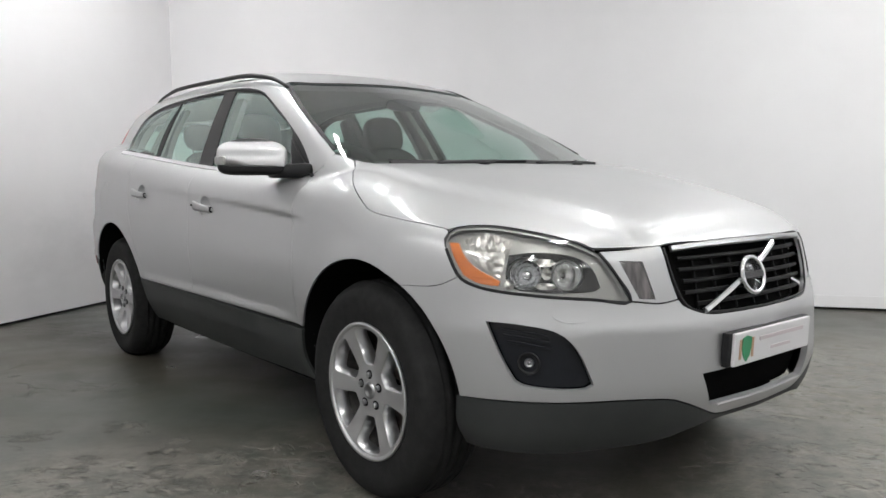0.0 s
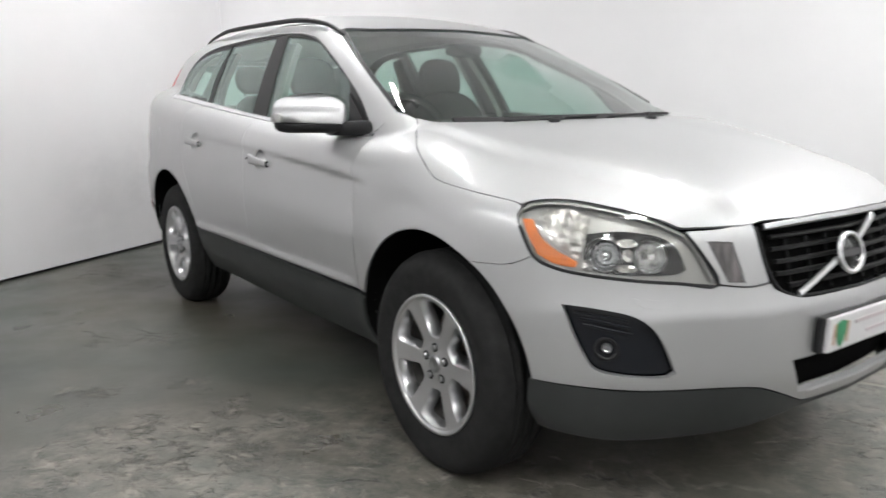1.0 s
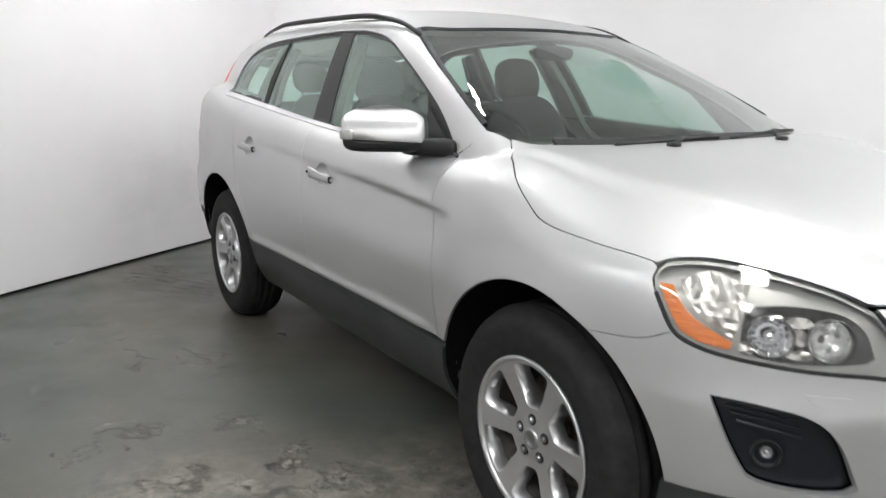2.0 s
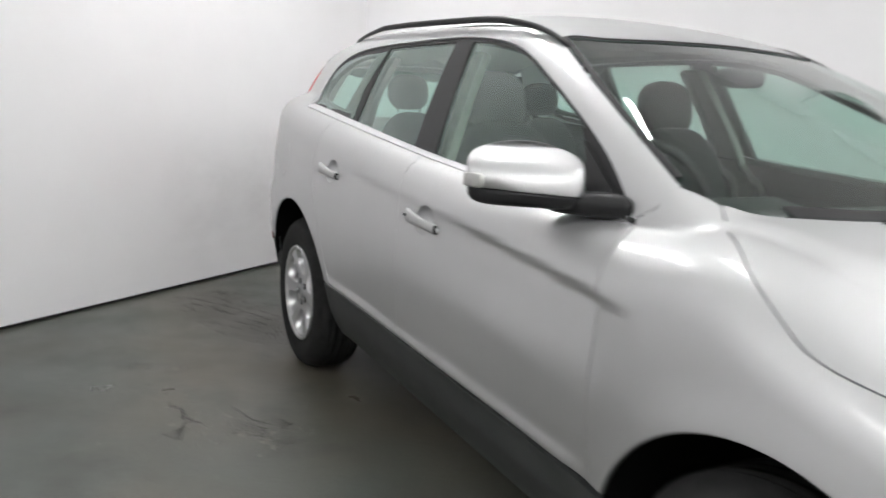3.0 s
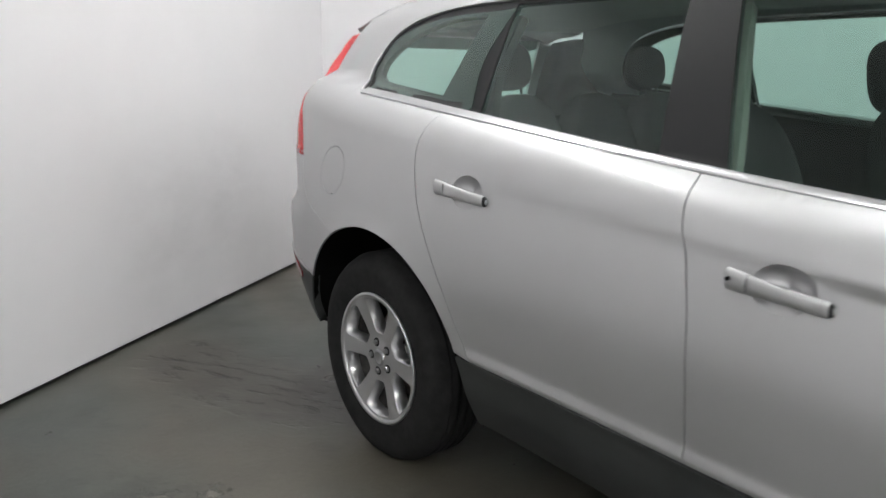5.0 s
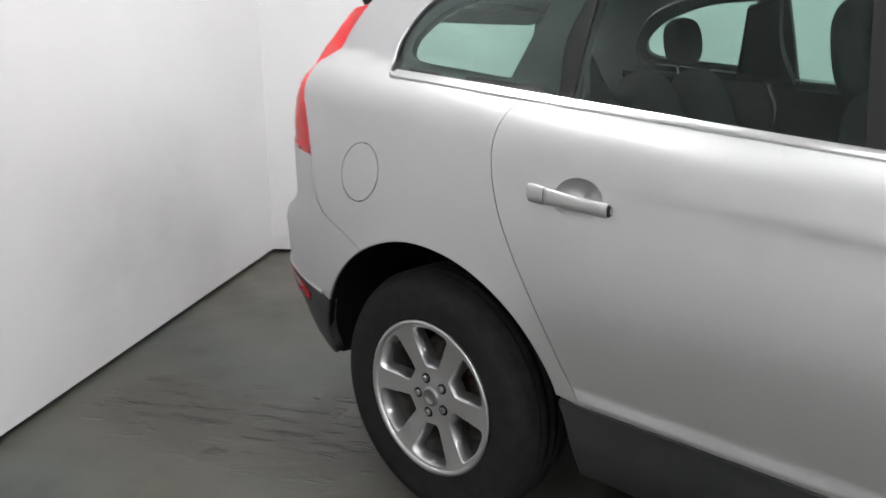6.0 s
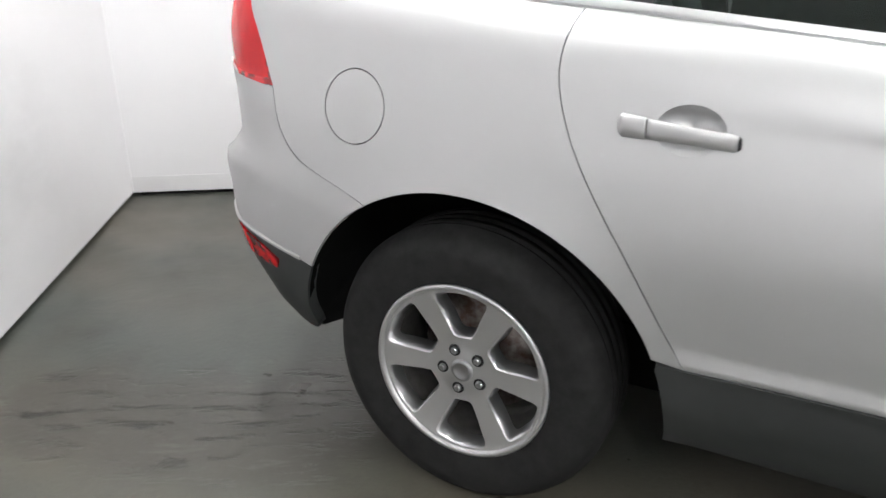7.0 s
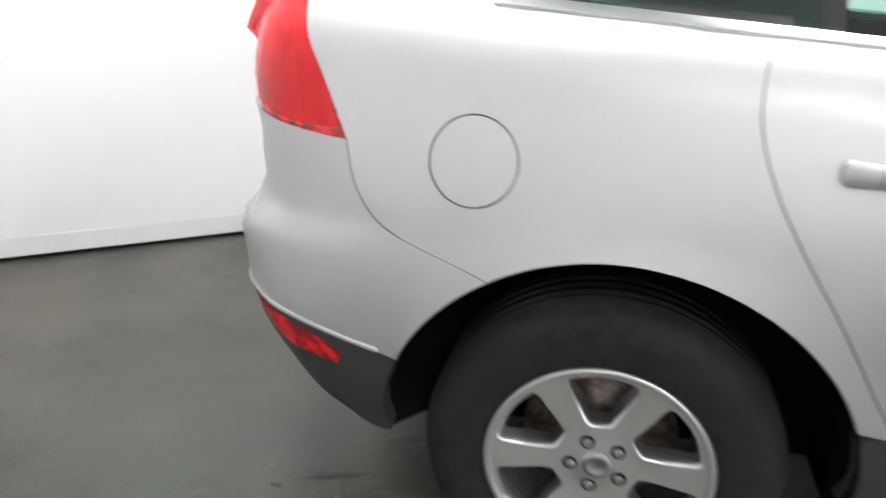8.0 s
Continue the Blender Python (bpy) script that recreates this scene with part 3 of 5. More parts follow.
def fill(loops, cell):
    """Triangles between an outer outline and its holes: flat vertices, triangles, and the vertices of each outline in order."""
    lo, hi = loops[0].min(0), loops[0].max(0)
    gx, gy = np.meshgrid(np.arange(lo[0], hi[0], cell), np.arange(lo[1], hi[1], cell))
    gx[1::2] += cell / 2
    g = np.stack((gx.ravel(), gy.ravel()), 1)
    g = g[within(g, loops[0])]
    for l in loops[1:]:
        g = g[~within(g, l)]
    for l in loops:
        g = g[clear_of(g, l, cell * 0.55)]
    pts, edges, start = [], [], 0
    for l in loops:
        pts += [Vector(v) for v in l]
        edges += [(start + i, start + (i + 1) % len(l)) for i in range(len(l))]
        start += len(l)
    pts += [Vector(v) for v in g]
    got = geometry.delaunay_2d_cdt(pts, edges, [], 0, 1e-6)
    v2 = np.array([tuple(v) for v in got[0]])
    tri = np.array([f for f in got[2] if len(f) == 3])
    mid = v2[tri].mean(1)
    keep = within(mid, loops[0])
    for l in loops[1:]:
        keep &= ~within(mid, l)
    tri = tri[keep]
    place = {}
    for i, o in enumerate(got[3]):
        for k in o:
            place[k] = i
    rings, start = [], 0
    for l in loops:
        rings.append([place[start + i] for i in range(len(l))])
        start += len(l)
    return v2, tri, rings


def sheet(kind, outline, holes=(), offset=0.0, depth=0.012, cell=0.03, gap=0.0012):
    """Vertices, faces and normals of a piece of the skin, with its edge turned in."""
    loops = [shrink(kind, outline, gap)] + [shrink(kind, h, -gap) for h in holes]
    flat_loops = [l * SCALE[kind] for l in loops]
    v2, tri, rings = fill(flat_loops, cell)
    p = onto(kind, v2 / SCALE[kind])
    nrm = outward(p)
    p = p + nrm * offset
    face = np.cross(p[tri[:, 1]] - p[tri[:, 0]], p[tri[:, 2]] - p[tri[:, 0]])
    flip = np.sum(face * nrm[tri[:, 0]], 1) < 0
    tri[flip] = tri[flip][:, ::-1]
    verts, faces, normals = list(p), [tuple(t) for t in tri], list(nrm)
    if depth:
        for ids in rings:
            base = len(verts)
            ring, rn = p[ids], nrm[ids]
            along = np.roll(ring, -1, 0) - np.roll(ring, 1, 0)
            out = np.cross(along, rn)
            out = out / np.maximum(np.linalg.norm(out, axis=1), 1e-9)[:, None]
            verts += list(ring) + list(ring - rn * depth)
            normals += list(out) + list(out)
            k = len(ids)
            for i in range(k):
                j = (i + 1) % k
                faces.append((base + j, base + i, base + k + i, base + k + j))
    return np.array(verts), faces, np.array(normals)


def panel(name, kind, outline, mat, parent, label="", both=True, **how):
    """A piece of the skin on the car's right side and, mirrored, on its left. Returns the pair."""
    v, f, n = sheet(kind, outline, **how)
    made = [hang(name, mesh_of(name, v, f, mat, True, n), parent[0] if isinstance(parent, list) else parent, label)]
    if both:
        flip = np.array((1, -1, 1))
        made.append(hang(name, mesh_of(name, v * flip, [q[::-1] for q in f], mat, True, n * flip), parent[1] if isinstance(parent, list) else parent, label))
    return made


def pair(name, maker, mat, parent, label="", smooth=False):
    """The same small part on both sides of the car; maker() gives a fresh bmesh of the right one."""
    made, first = [], maker()
    for i, (s, bm) in enumerate(((1, first.copy()), (-1, first))):
        made.append(part(name, bm, mat, parent[i] if isinstance(parent, list) else parent, label, smooth, Matrix.Diagonal((1, s, 1, 1))))
    return made


def ribbon(kind, points, width, height, mat, name, parent, label="", both=True, gap=0.02, lift=0.0):
    """A raised moulding along a curve on the skin."""
    c = run(points, kind, gap)
    p = onto(kind, c)
    n = outward(p)
    d = np.gradient(p, axis=0)
    d = d / np.linalg.norm(d, axis=1)[:, None]
    s = np.cross(d, n)
    prof = [(-0.5, -0.3), (-0.5, 0.6), (-0.3, 1.0), (0.3, 1.0), (0.5, 0.6), (0.5, -0.3)]
    verts = np.concatenate([p + s * a * width + n * (b * height + lift) for a, b in prof])
    k, faces = len(p), []
    for j in range(len(prof) - 1):
        for i in range(k - 1):
            faces.append((j * k + i, j * k + i + 1, (j + 1) * k + i + 1, (j + 1) * k + i))
    for i in (0, k - 1):
        faces.append(tuple(j * k + i for j in range(len(prof))))

    def maker():
        bm = bmesh.new()
        vs = [bm.verts.new(tuple(v)) for v in verts]
        for f in faces:
            bm.faces.new([vs[i] for i in f])
        return bm
    return pair(name, maker, mat, parent, label) if both else [part(name, maker(), mat, parent, label)]


# ---- shut lines of the car, in side view unless said otherwise ----
SILL = 0.52
gap_a = spline(0.5, 0.92, 0.65, 0.911, 0.82, 0.902, 0.936, 0.888, 1.01, 0.878, 1.10, 0.835)
gap_b = spline(0.5, -0.155, 0.66, -0.158, 0.82, -0.169, 0.966, -0.200, 1.062, -0.233, 1.2, -0.262)
gap_c = spline(0.5, -0.855, 0.533, -0.878, 0.734, -0.997, 0.894, -1.098, 1.006, -1.153, 1.087, -1.174, 1.152, -1.172, 1.23, -1.150)
hood_edge = spline(1.06, 0.740, 1.15, 0.800, 1.22, 0.845, 1.294, 0.873, 1.407, 0.895, 1.576, 0.877, 1.725, 0.831)
ARCH_F, ARCH_R = 0.443, 0.462


def up(curve, z0, z1, n=12):
    return [(float(curve(z)), z) for z in np.linspace(z0, z1, n)]


def arch_r(x, r, a):
    """The wheel opening's radius: the rear one widens towards the door."""
    return r + (0.020 * (1 - float(step(a, 15, 85))) if x < 0 else 0.0)


def arch(x, r, a0, a1, n=24):
    return [(x + arch_r(x, r, a) * math.cos(math.radians(a)), HUB_Z + arch_r(x, r, a) * math.sin(math.radians(a))) for a in np.linspace(a0, a1, n)]


def carry(frm, to, points):
    return [tuple(q) for q in flat(to, onto(frm, points))]


def along_belt(x0, x1, lift=0.0, n=16):
    return [(x, float(belt(x)) + lift) for x in np.linspace(x0, x1, n)]


HEAD_TOP = [(57.5, 0.903), (56.2, 0.917), (51.4, 0.921), (45.4, 0.910), (38.1, 0.885), (33.2, 0.845)]
HEAD_IN = [(33.2, 0.845), (31.0, 0.79), (28.7, 0.708)]
HEAD_LOW = [(28.7, 0.708), (34.7, 0.719), (42.9, 0.732), (48.7, 0.742), (52.2, 0.755), (54.8, 0.779)]
HEAD_OUT = [(54.8, 0.779), (56.6, 0.835), (57.7, 0.875), (57.5, 0.903)]
GLASS_TOP = [(-1.655, 1.264), (-1.694, 1.292), (-1.685, 1.365), (-1.60, 1.463), (-1.4, 1.520), (-1.05, 1.541), (-0.43, 1.545), (-0.03, 1.505), (0.28, 1.391), (0.62, 1.232), (0.79, 1.120), (0.822, 1.085)]
SCREEN_SIDE = [(0.17, -0.548), (0.50, -0.645), (0.75, -0.698), (0.90, -0.722)]
COWL = [(0.90, -0.722), (0.99, -0.69), (1.10, -0.58), (1.18, -0.35), (1.215, 0.0)]
ROOF_EDGE = [(0.17, -0.548), (0.0, -0.540), (-0.5, -0.545), (-1.0, -0.55), (-1.5, -0.55), (-1.85, -0.545)]
LAMP_EDGE = [(-1.91, 1.468), (-1.97, 1.38), (-1.998, 1.30), (-1.996, 1.25), (-1.986, 1.19), (-1.955, 1.125), (-1.930, 1.073), (-1.90, 1.008)]
BUMPER_GAP = [(-1.90, 1.008), (-1.875, 0.91), (-1.80, 0.835), (-1.612, 0.762)]

car = tagged(new("car"), "silver estate off-roader, clean, parked on the concrete floor", "car")

# wings, doors, rear quarters
wing = loop(run(up(gap_a, SILL, 1.085)), run([(gap_a(1.085), 1.085), (0.88, 1.108), (0.97, 1.112), (1.055, 1.108)]),
            run(carry("top", "side", [(x, -float(hood_edge(x))) for x in np.linspace(1.075, 1.725, 14)]) + [tuple(flat("side", onto("nose", [HEAD_TOP[0]]))[0])]),
            run(carry("nose", "side", HEAD_OUT[::-1])), run(carry("nose", "side", [HEAD_OUT[0]]) + [(1.74, 0.748), (1.615, 0.74)]),
            run(arch(AXLE, ARCH_F, 59.0, 159.0)), run([arch(AXLE, ARCH_F, 159.0, 160.0, 2)[0], (gap_a(SILL), SILL)]))
panel("front_wing", "side", wing, PAINT, car, cell=0.014)
front_door = loop(run(up(gap_b, SILL, float(belt(-0.25)) - 0.003)), run(along_belt(-0.25, 0.845, -0.003)), run(up(gap_a, 1.074, SILL)), run([(gap_a(SILL), SILL), (0.4, SILL), (gap_b(SILL), SILL)]))
rear_door = loop(run(up(gap_c, SILL, float(belt(-1.155)) - 0.003)), run(along_belt(-1.155, -0.25, -0.003)), run(up(gap_b, float(belt(-0.25)) - 0.012, SILL)), run([(gap_b(SILL), SILL), (-0.5, SILL), (gap_c(SILL), SILL)]))
CUP_F, CUP_R = (0.012, 0.947), (-0.912, 1.003)
doors_f = panel("front_door", "side", front_door, PAINT, car, holes=[ellipse(*CUP_F, 0.062, 0.045)], cell=0.014, gap=0.0017)
doors_r = panel("rear_door", "side", rear_door, PAINT, car, holes=[ellipse(*CUP_R, 0.062, 0.045)], cell=0.016, gap=0.0015)
FUEL = (-1.652, 0.983)
frame_side = loop(run(arch(-AXLE, ARCH_R, 60.9, 20.5)[::1]), run([arch(-AXLE, ARCH_R, 20.5, 20, 2)[0], (gap_c(SILL), SILL)]),
                  run(up(gap_c, SILL, float(belt(-1.155)) - 0.003)), run(along_belt(-1.155, -1.645, -0.003)), run([(-1.645, float(belt(-1.645)) - 0.003), GLASS_TOP[0]]), run(GLASS_TOP),
                  run([GLASS_TOP[-1], (gap_a(1.078), 1.078)]), run([(gap_a(1.086), 1.086), (0.88, 1.110), (0.90, 1.122)]),
                  run(carry("top", "side", SCREEN_SIDE[::-1])), run(carry("top", "side", ROOF_EDGE)), run([tuple(carry("top", "side", ROOF_EDGE[-1:])[0])] + LAMP_EDGE),
                  run(BUMPER_GAP), run(arch(-AXLE, ARCH_R, 119.5, 60.9)))
panel("rear_quarter", "side", frame_side, PAINT, car, holes=[ellipse(*FUEL, 0.083, 0.083, 44)])
panel("fuel_flap", "side", ellipse(*FUEL, 0.0825, 0.0825, 44), PAINT, car)

# bonnet, roof, glass
half_hood = [tuple(q) for q in np.vstack((run(COWL[1:][::-1], "top"), run([COWL[1], (1.06, -0.735)], "top"), run([(x, -float(hood_edge(x))) for x in np.linspace(1.06, 1.725, 14)], "top"),
                                         run([(1.725, -0.831)] + carry("nose", "top", HEAD_TOP[1:]), "top"),
                                         run(carry("nose", "top", [HEAD_TOP[-1], (28.0, 0.846), (22.6, 0.860)]), "top"), run(carry("nose", "top", [(22.6, 0.860), (15, 0.866), (7, 0.868), (0, 0.868)]), "top")))]


def both_halves(half):
    h = np.array(half)
    return np.vstack((h, (h * (1, -1))[::-1][:-1] if abs(h[0, 1]) < 1e-9 else (h * (1, -1))[::-1]))


hood = both_halves([(COWL[-1][0], 0.0)] + half_hood[1:])
panel("bonnet", "top", hood, PAINT, car, both=False, cell=0.025, gap=0.0009)
corner = loop(run([(0.862, -0.722), (0.90, -0.725), (0.99, -0.693), (1.056, -0.737)], "top", 0.02, False), run([(1.056, -0.737), (1.07, -0.79), (0.98, -0.815), (0.88, -0.80), (0.862, -0.722)], "top", 0.02, False))
panel("wing_corner", "top", corner, PAINT, car, offset=-0.0025, depth=0.0, cell=0.02, gap=0)
half_screen = np.vstack((run([(0.30, 0.0), (0.29, -0.2), (0.245, -0.42), (0.17, -0.548)], "top"), run(SCREEN_SIDE, "top"), run(COWL, "top")))
panel("windscreen", "top", both_halves(half_screen), SCREEN, car, "greenish clear windscreen glass", both=False, depth=0.004, offset=-0.004, cell=0.05)
ribbon("side", [(0.842, 1.086), (0.86, 1.096), (0.880, 1.106)], 0.003, 0.0005, DARK, "shut_line", car, "dark gap at the pillar foot")
ribbon("top", [(x, y + 0.007) for x, y in SCREEN_SIDE], 0.016, 0.003, BLACK, "screen_seal", car, "black rubber windscreen seal")
ribbon("top", [(x - 0.034, y) for x, y in COWL[2:]] + [(x - 0.034, -y) for x, y in COWL[2:-1][::-1]], 0.062, 0.003, BLACK, "cowl_panel", car, "black cowl panel below the windscreen", False, 0.03)
ribbon("top", [(0.17, -0.540), (0.245, -0.42), (0.29, -0.2), (0.30, 0.0), (0.29, 0.2), (0.245, 0.42), (0.17, 0.540)], 0.012, 0.002, BLACK, "screen_seal", car, "black rubber windscreen seal", False)
half_roof = np.vstack((run([(0.30, 0.0), (0.29, -0.2), (0.245, -0.42), (0.17, -0.548)], "top"), run(ROOF_EDGE, "top"), run([(-1.85, -0.545), (-1.93, -0.3), (-1.96, 0.0)], "top")))
panel("roof", "top", both_halves(half_roof), PAINT, car, both=False, cell=0.05)

# side glass: three panes a side with black pillars between
top_z = spline(*[w for q in GLASS_TOP[2:] for w in q])


def pane(x0, x1, lean0, lean1, low=0.006, high=-0.012):
    """An outline between two slanting lines, under the roof line and over the belt."""
    def cut(x, lean):
        z0 = float(belt(x)) + low
        z = z0
        for _ in range(40):
            z = z0 if z < z0 else z
            z = 0.5 * z + 0.5 * (float(top_z(x + lean * (z - z0))) + high)
        return x + lean * (z - z0), z
    xa, za = cut(x0, lean0)
    xb, zb = cut(x1, lean1)
    top = [(x, float(top_z(x)) + high) for x in np.linspace(xa, xb, 14)]
    return loop(run([(x0, float(belt(x0)) + low), (xa, za)]), run(top), run([(xb, zb), (x1, float(belt(x1)) + low)]), run([(x, float(belt(x)) + low) for x in np.linspace(x1, x0, 8)]))


pane_f = pane(-0.205, 0.665, -0.31, -0.85)
pane_r = pane(-1.035, -0.385, -0.05, -0.20)
quarter = loop(run([(-1.24, 1.257), (-1.165, 1.502)]), run([(-1.165, 1.502), (-1.36, 1.490), (-1.54, 1.434), (-1.634, 1.362), (-1.640, 1.318)]), run([(-1.640, 1.318), (-1.59, 1.294), (-1.4, 1.273), (-1.24, 1.257)]))
panel("window", "side", pane_f, PANE, doors_f, "green tinted side glass", depth=0.004, offset=-0.012, cell=0.05)
panel("window", "side", pane_r, PANE, doors_r, "green tinted side glass", depth=0.004, offset=-0.012, cell=0.05)
quarter_glass = loop(run([(-1.075, 1.222), (-1.095, 1.36), (-1.045, 1.515)]), run([(-1.045, 1.515), (-1.38, 1.500), (-1.58, 1.455), (-1.668, 1.365), (-1.676, 1.302), (-1.645, 1.272)]), run(along_belt(-1.645, -1.075, 0.008)))
panel("quarter_window", "side", quarter_glass, PANE, car, "green tinted fixed side glass", depth=0.003, offset=-0.004, cell=0.05)
full = loop(run(GLASS_TOP), run([GLASS_TOP[-1], (0.84, 1.07)]), run(along_belt(0.84, -1.645, -0.004)))
panel("window_frame", "side", full, BLACK, car, "black window frames and pillars", holes=[pane_f, pane_r, quarter], offset=-0.008, depth=0.02, cell=0.03, gap=0.001)
moulding = loop(run(along_belt(0.825, -1.640, -0.010)), run([(-1.640, float(belt(-1.640)) - 0.010), (-1.640, float(belt(-1.640)) + 0.005)]), run(along_belt(-1.640, 0.825, 0.005)), run([(0.825, 1.086), (0.825, 1.073)]))
panel("belt_moulding", "side", moulding, SATIN, car, "bright satin metal strip under the windows", offset=0.004, depth=0.014, cell=0.03, gap=0.0)

ribbon("side", [(-1.632, 1.2545), (-1.662, 1.263), (-1.692, 1.285), (-1.699, 1.315), (-1.692, 1.35), (-1.668, 1.395)], 0.010, 0.004, SATIN, "belt_moulding", car, "bright satin metal strip round the rear side glass", True, 0.012)

# nose
fog = loop(run([(50.3, 0.656), (45, 0.650), (40.2, 0.632), (37.2, 0.580), (34.9, 0.484)], "nose"), run([(34.9, 0.484), (35.8, 0.474), (40, 0.473), (45.0, 0.482), (46.5, 0.505), (48.4, 0.57), (50.3, 0.656)], "nose"))
half_bumper = np.vstack((run([(0, 0.652), (8, 0.652), (15.1, 0.658), (19.4, 0.684), (20.6, 0.706)], "nose"), run([(20.6, 0.706), (24, 0.698), (28.7, 0.708)], "nose"), run(HEAD_LOW, "nose"),
                         run([HEAD_LOW[-1]] + carry("side", "nose", [(1.74, 0.748), (1.615, 0.74)]), "nose"), run(carry("side", "nose", arch(AXLE, ARCH_F, 59, 9.5)), "nose"),
                         run([carry("side", "nose", arch(AXLE, ARCH_F, 9.5, 9, 2))[0], (48, 0.434), (36, 0.436), (24, 0.428), (20, 0.408), (16.7, 0.382), (12.5, 0.350), (7, 0.345), (0, 0.345)], "nose")))
half_bumper = np.vstack((half_bumper, [(0, 0.345)]))


def mirrored(half):
    h = np.array(half)
    return np.vstack((h, (h * (-1, 1))[::-1][1:-1]))


low_grille = loop(run([(-16.8, 0.487), (0, 0.492), (16.8, 0.487)], "nose"), run([(16.8, 0.487), (14.6, 0.386)], "nose"), run([(14.6, 0.386), (0, 0.384), (-14.6, 0.386)], "nose"), run([(-14.6, 0.386), (-16.8, 0.487)], "nose"))
bumper = panel("front_bumper", "nose", mirrored(half_bumper), PAINT, car, both=False, holes=[fog, fog * (-1, 1), low_grille], depth=0.02)
panel("fog_lamp_surround", "nose", fog, FOG, [bumper[0], bumper[0]], "black plastic fog lamp recess", offset=-0.03, depth=0.0, gap=0)
panel("lower_grille", "nose", low_grille, DARK, bumper[0], "black lower grille", both=False, offset=-0.05, depth=0.0, gap=-0.03)
ribbon("nose", [(-14.4, 0.379), (-7, 0.377), (0, 0.377), (7, 0.377), (14.4, 0.379)], 0.008, 0.003, PAINT, "bumper_lip", bumper[0], "", False, 0.03)
half_skirt = np.vstack((run([(0, 0.343), (7, 0.343), (12.5, 0.348), (16.7, 0.380), (20, 0.405), (24, 0.425), (36, 0.433), (48, 0.431), (55.2, 0.433)], "nose"), run([(55.2, 0.433), (55.6, 0.34), (54.6, 0.268)], "nose"), run([(54.6, 0.268), (47, 0.272), (38, 0.273), (29, 0.279), (22, 0.293), (17, 0.316), (12, 0.328), (0, 0.328)], "nose"), [(0, 0.328)]))
panel("front_skirt", "nose", mirrored(half_skirt), CLAD, car, "dark grey plastic lower bumper", both=False, depth=0.03)

grille_half = np.vstack((run([(0, 0.868), (10, 0.866), (22.3, 0.860)], "nose"), run([(22.3, 0.860), (21.2, 0.77), (19.6, 0.70), (17.5, 0.672), (14, 0.662), (7, 0.657), (0, 0.656)], "nose"), [(0, 0.656)]))
grille_line = mirrored(grille_half)
cheek = loop(run([(33.0, 0.8505), (28, 0.8540), (22.6, 0.8675)], "nose"), run([(22.6, 0.8675), (21.6, 0.77), (20.6, 0.708)], "nose"), run([(20.6, 0.708), (24, 0.700), (28.5, 0.710)], "nose"), run([(28.5, 0.710), (30.8, 0.79), (33.0, 0.8505)], "nose"))
slot = loop(run([(30.0, 0.822), (26.3, 0.818)], "nose"), run([(26.3, 0.818), (24.6, 0.712)], "nose"), run([(24.6, 0.712), (27.2, 0.716)], "nose"), run([(27.2, 0.716), (30.0, 0.822)], "nose"))
panel("grille_cheek", "nose", cheek, PAINT, car, holes=[slot], gap=0.0012, offset=-0.003)
panel("marker_lamp", "nose", slot, SMOKE, car, "smoked vertical marker lamp", offset=-0.006, depth=0.0, gap=0)
panel("grille_back", "nose", grille_line, DARK, car, "black grille backing", both=False, offset=-0.045, depth=0.0, gap=0)

# headlights
head = loop(run(HEAD_TOP, "nose"), run(HEAD_IN, "nose"), run(HEAD_LOW, "nose"), run(HEAD_OUT, "nose"))
lamps = panel("headlight", "nose", head, LENS, car, "clear headlight with amber indicator and twin reflectors", depth=0.006, offset=-0.002, gap=0.0012)
ribbon("nose", HEAD_IN + HEAD_LOW[1:] + HEAD_OUT[1:-1], 0.009, 0.003, BLACK, "seal", lamps, "black rubber seal", True, 0.02, -0.001)
panel("housing_lip", "nose", head, HOUSE, lamps, "pale lamp rim", holes=[shrink("nose", head, 0.010)], offset=-0.006, depth=0.0, gap=0.0015, cell=0.02)
ribbon("nose", HEAD_TOP, 0.004, 0.002, BLACK, "seal", lamps, "black rubber seal", True, 0.02, -0.002)
BOWLS = ((38.3, 0.790, 0.041), (44.6, 0.792, 0.042))
panel("housing", "nose", head, HOUSE, lamps, "pale bright reflector housing", holes=[ellipse(th, z, r * 0.99 / 0.0175, r * 0.99, 24) for th, z, r in BOWLS], offset=-0.022, depth=-0.018, gap=0.0030, cell=0.02)

# tail
rear_half = np.vstack((run([(0, 0.73), (30, 0.735), (38, 0.80), (40, 1.035)], "tail"), run([(40, 1.035)] + carry("side", "tail", [(-1.90, 1.008)]), "tail"), run(carry("side", "tail", BUMPER_GAP), "tail"),
                       run(carry("side", "tail", arch(-AXLE, ARCH_R, 119.5, 154)), "tail"), run([carry("side", "tail", arch(-AXLE, ARCH_R, 154, 155, 2))[0], (48.6, 0.604), (38, 0.636), (25, 0.643), (0, 0.643)], "tail"), [(0, 0.643)]))
rb = panel("rear_bumper", "tail", mirrored(rear_half), PAINT, car, both=False, depth=0.008, cell=0.03)
skirt_half = np.vstack((run([(0, 0.640), (25, 0.640), (38, 0.633), (48.6, 0.601)] + carry("side", "tail", [(-1.795, 0.562)]), "tail"), run(carry("side", "tail", arch(-AXLE, ARCH_R, 154.5, 165)), "tail"), run(carry("side", "tail", [arch(-AXLE, ARCH_R, 165, 166, 2)[0], (-1.838, 0.435), (-1.830, 0.402), (-1.826, 0.372), (-1.838, 0.357), (-1.868, 0.357), (-1.905, 0.370), (-1.957, 0.398)]) + [(38, 0.447), (25, 0.465), (0, 0.47)], "tail"), [(0, 0.47)]))
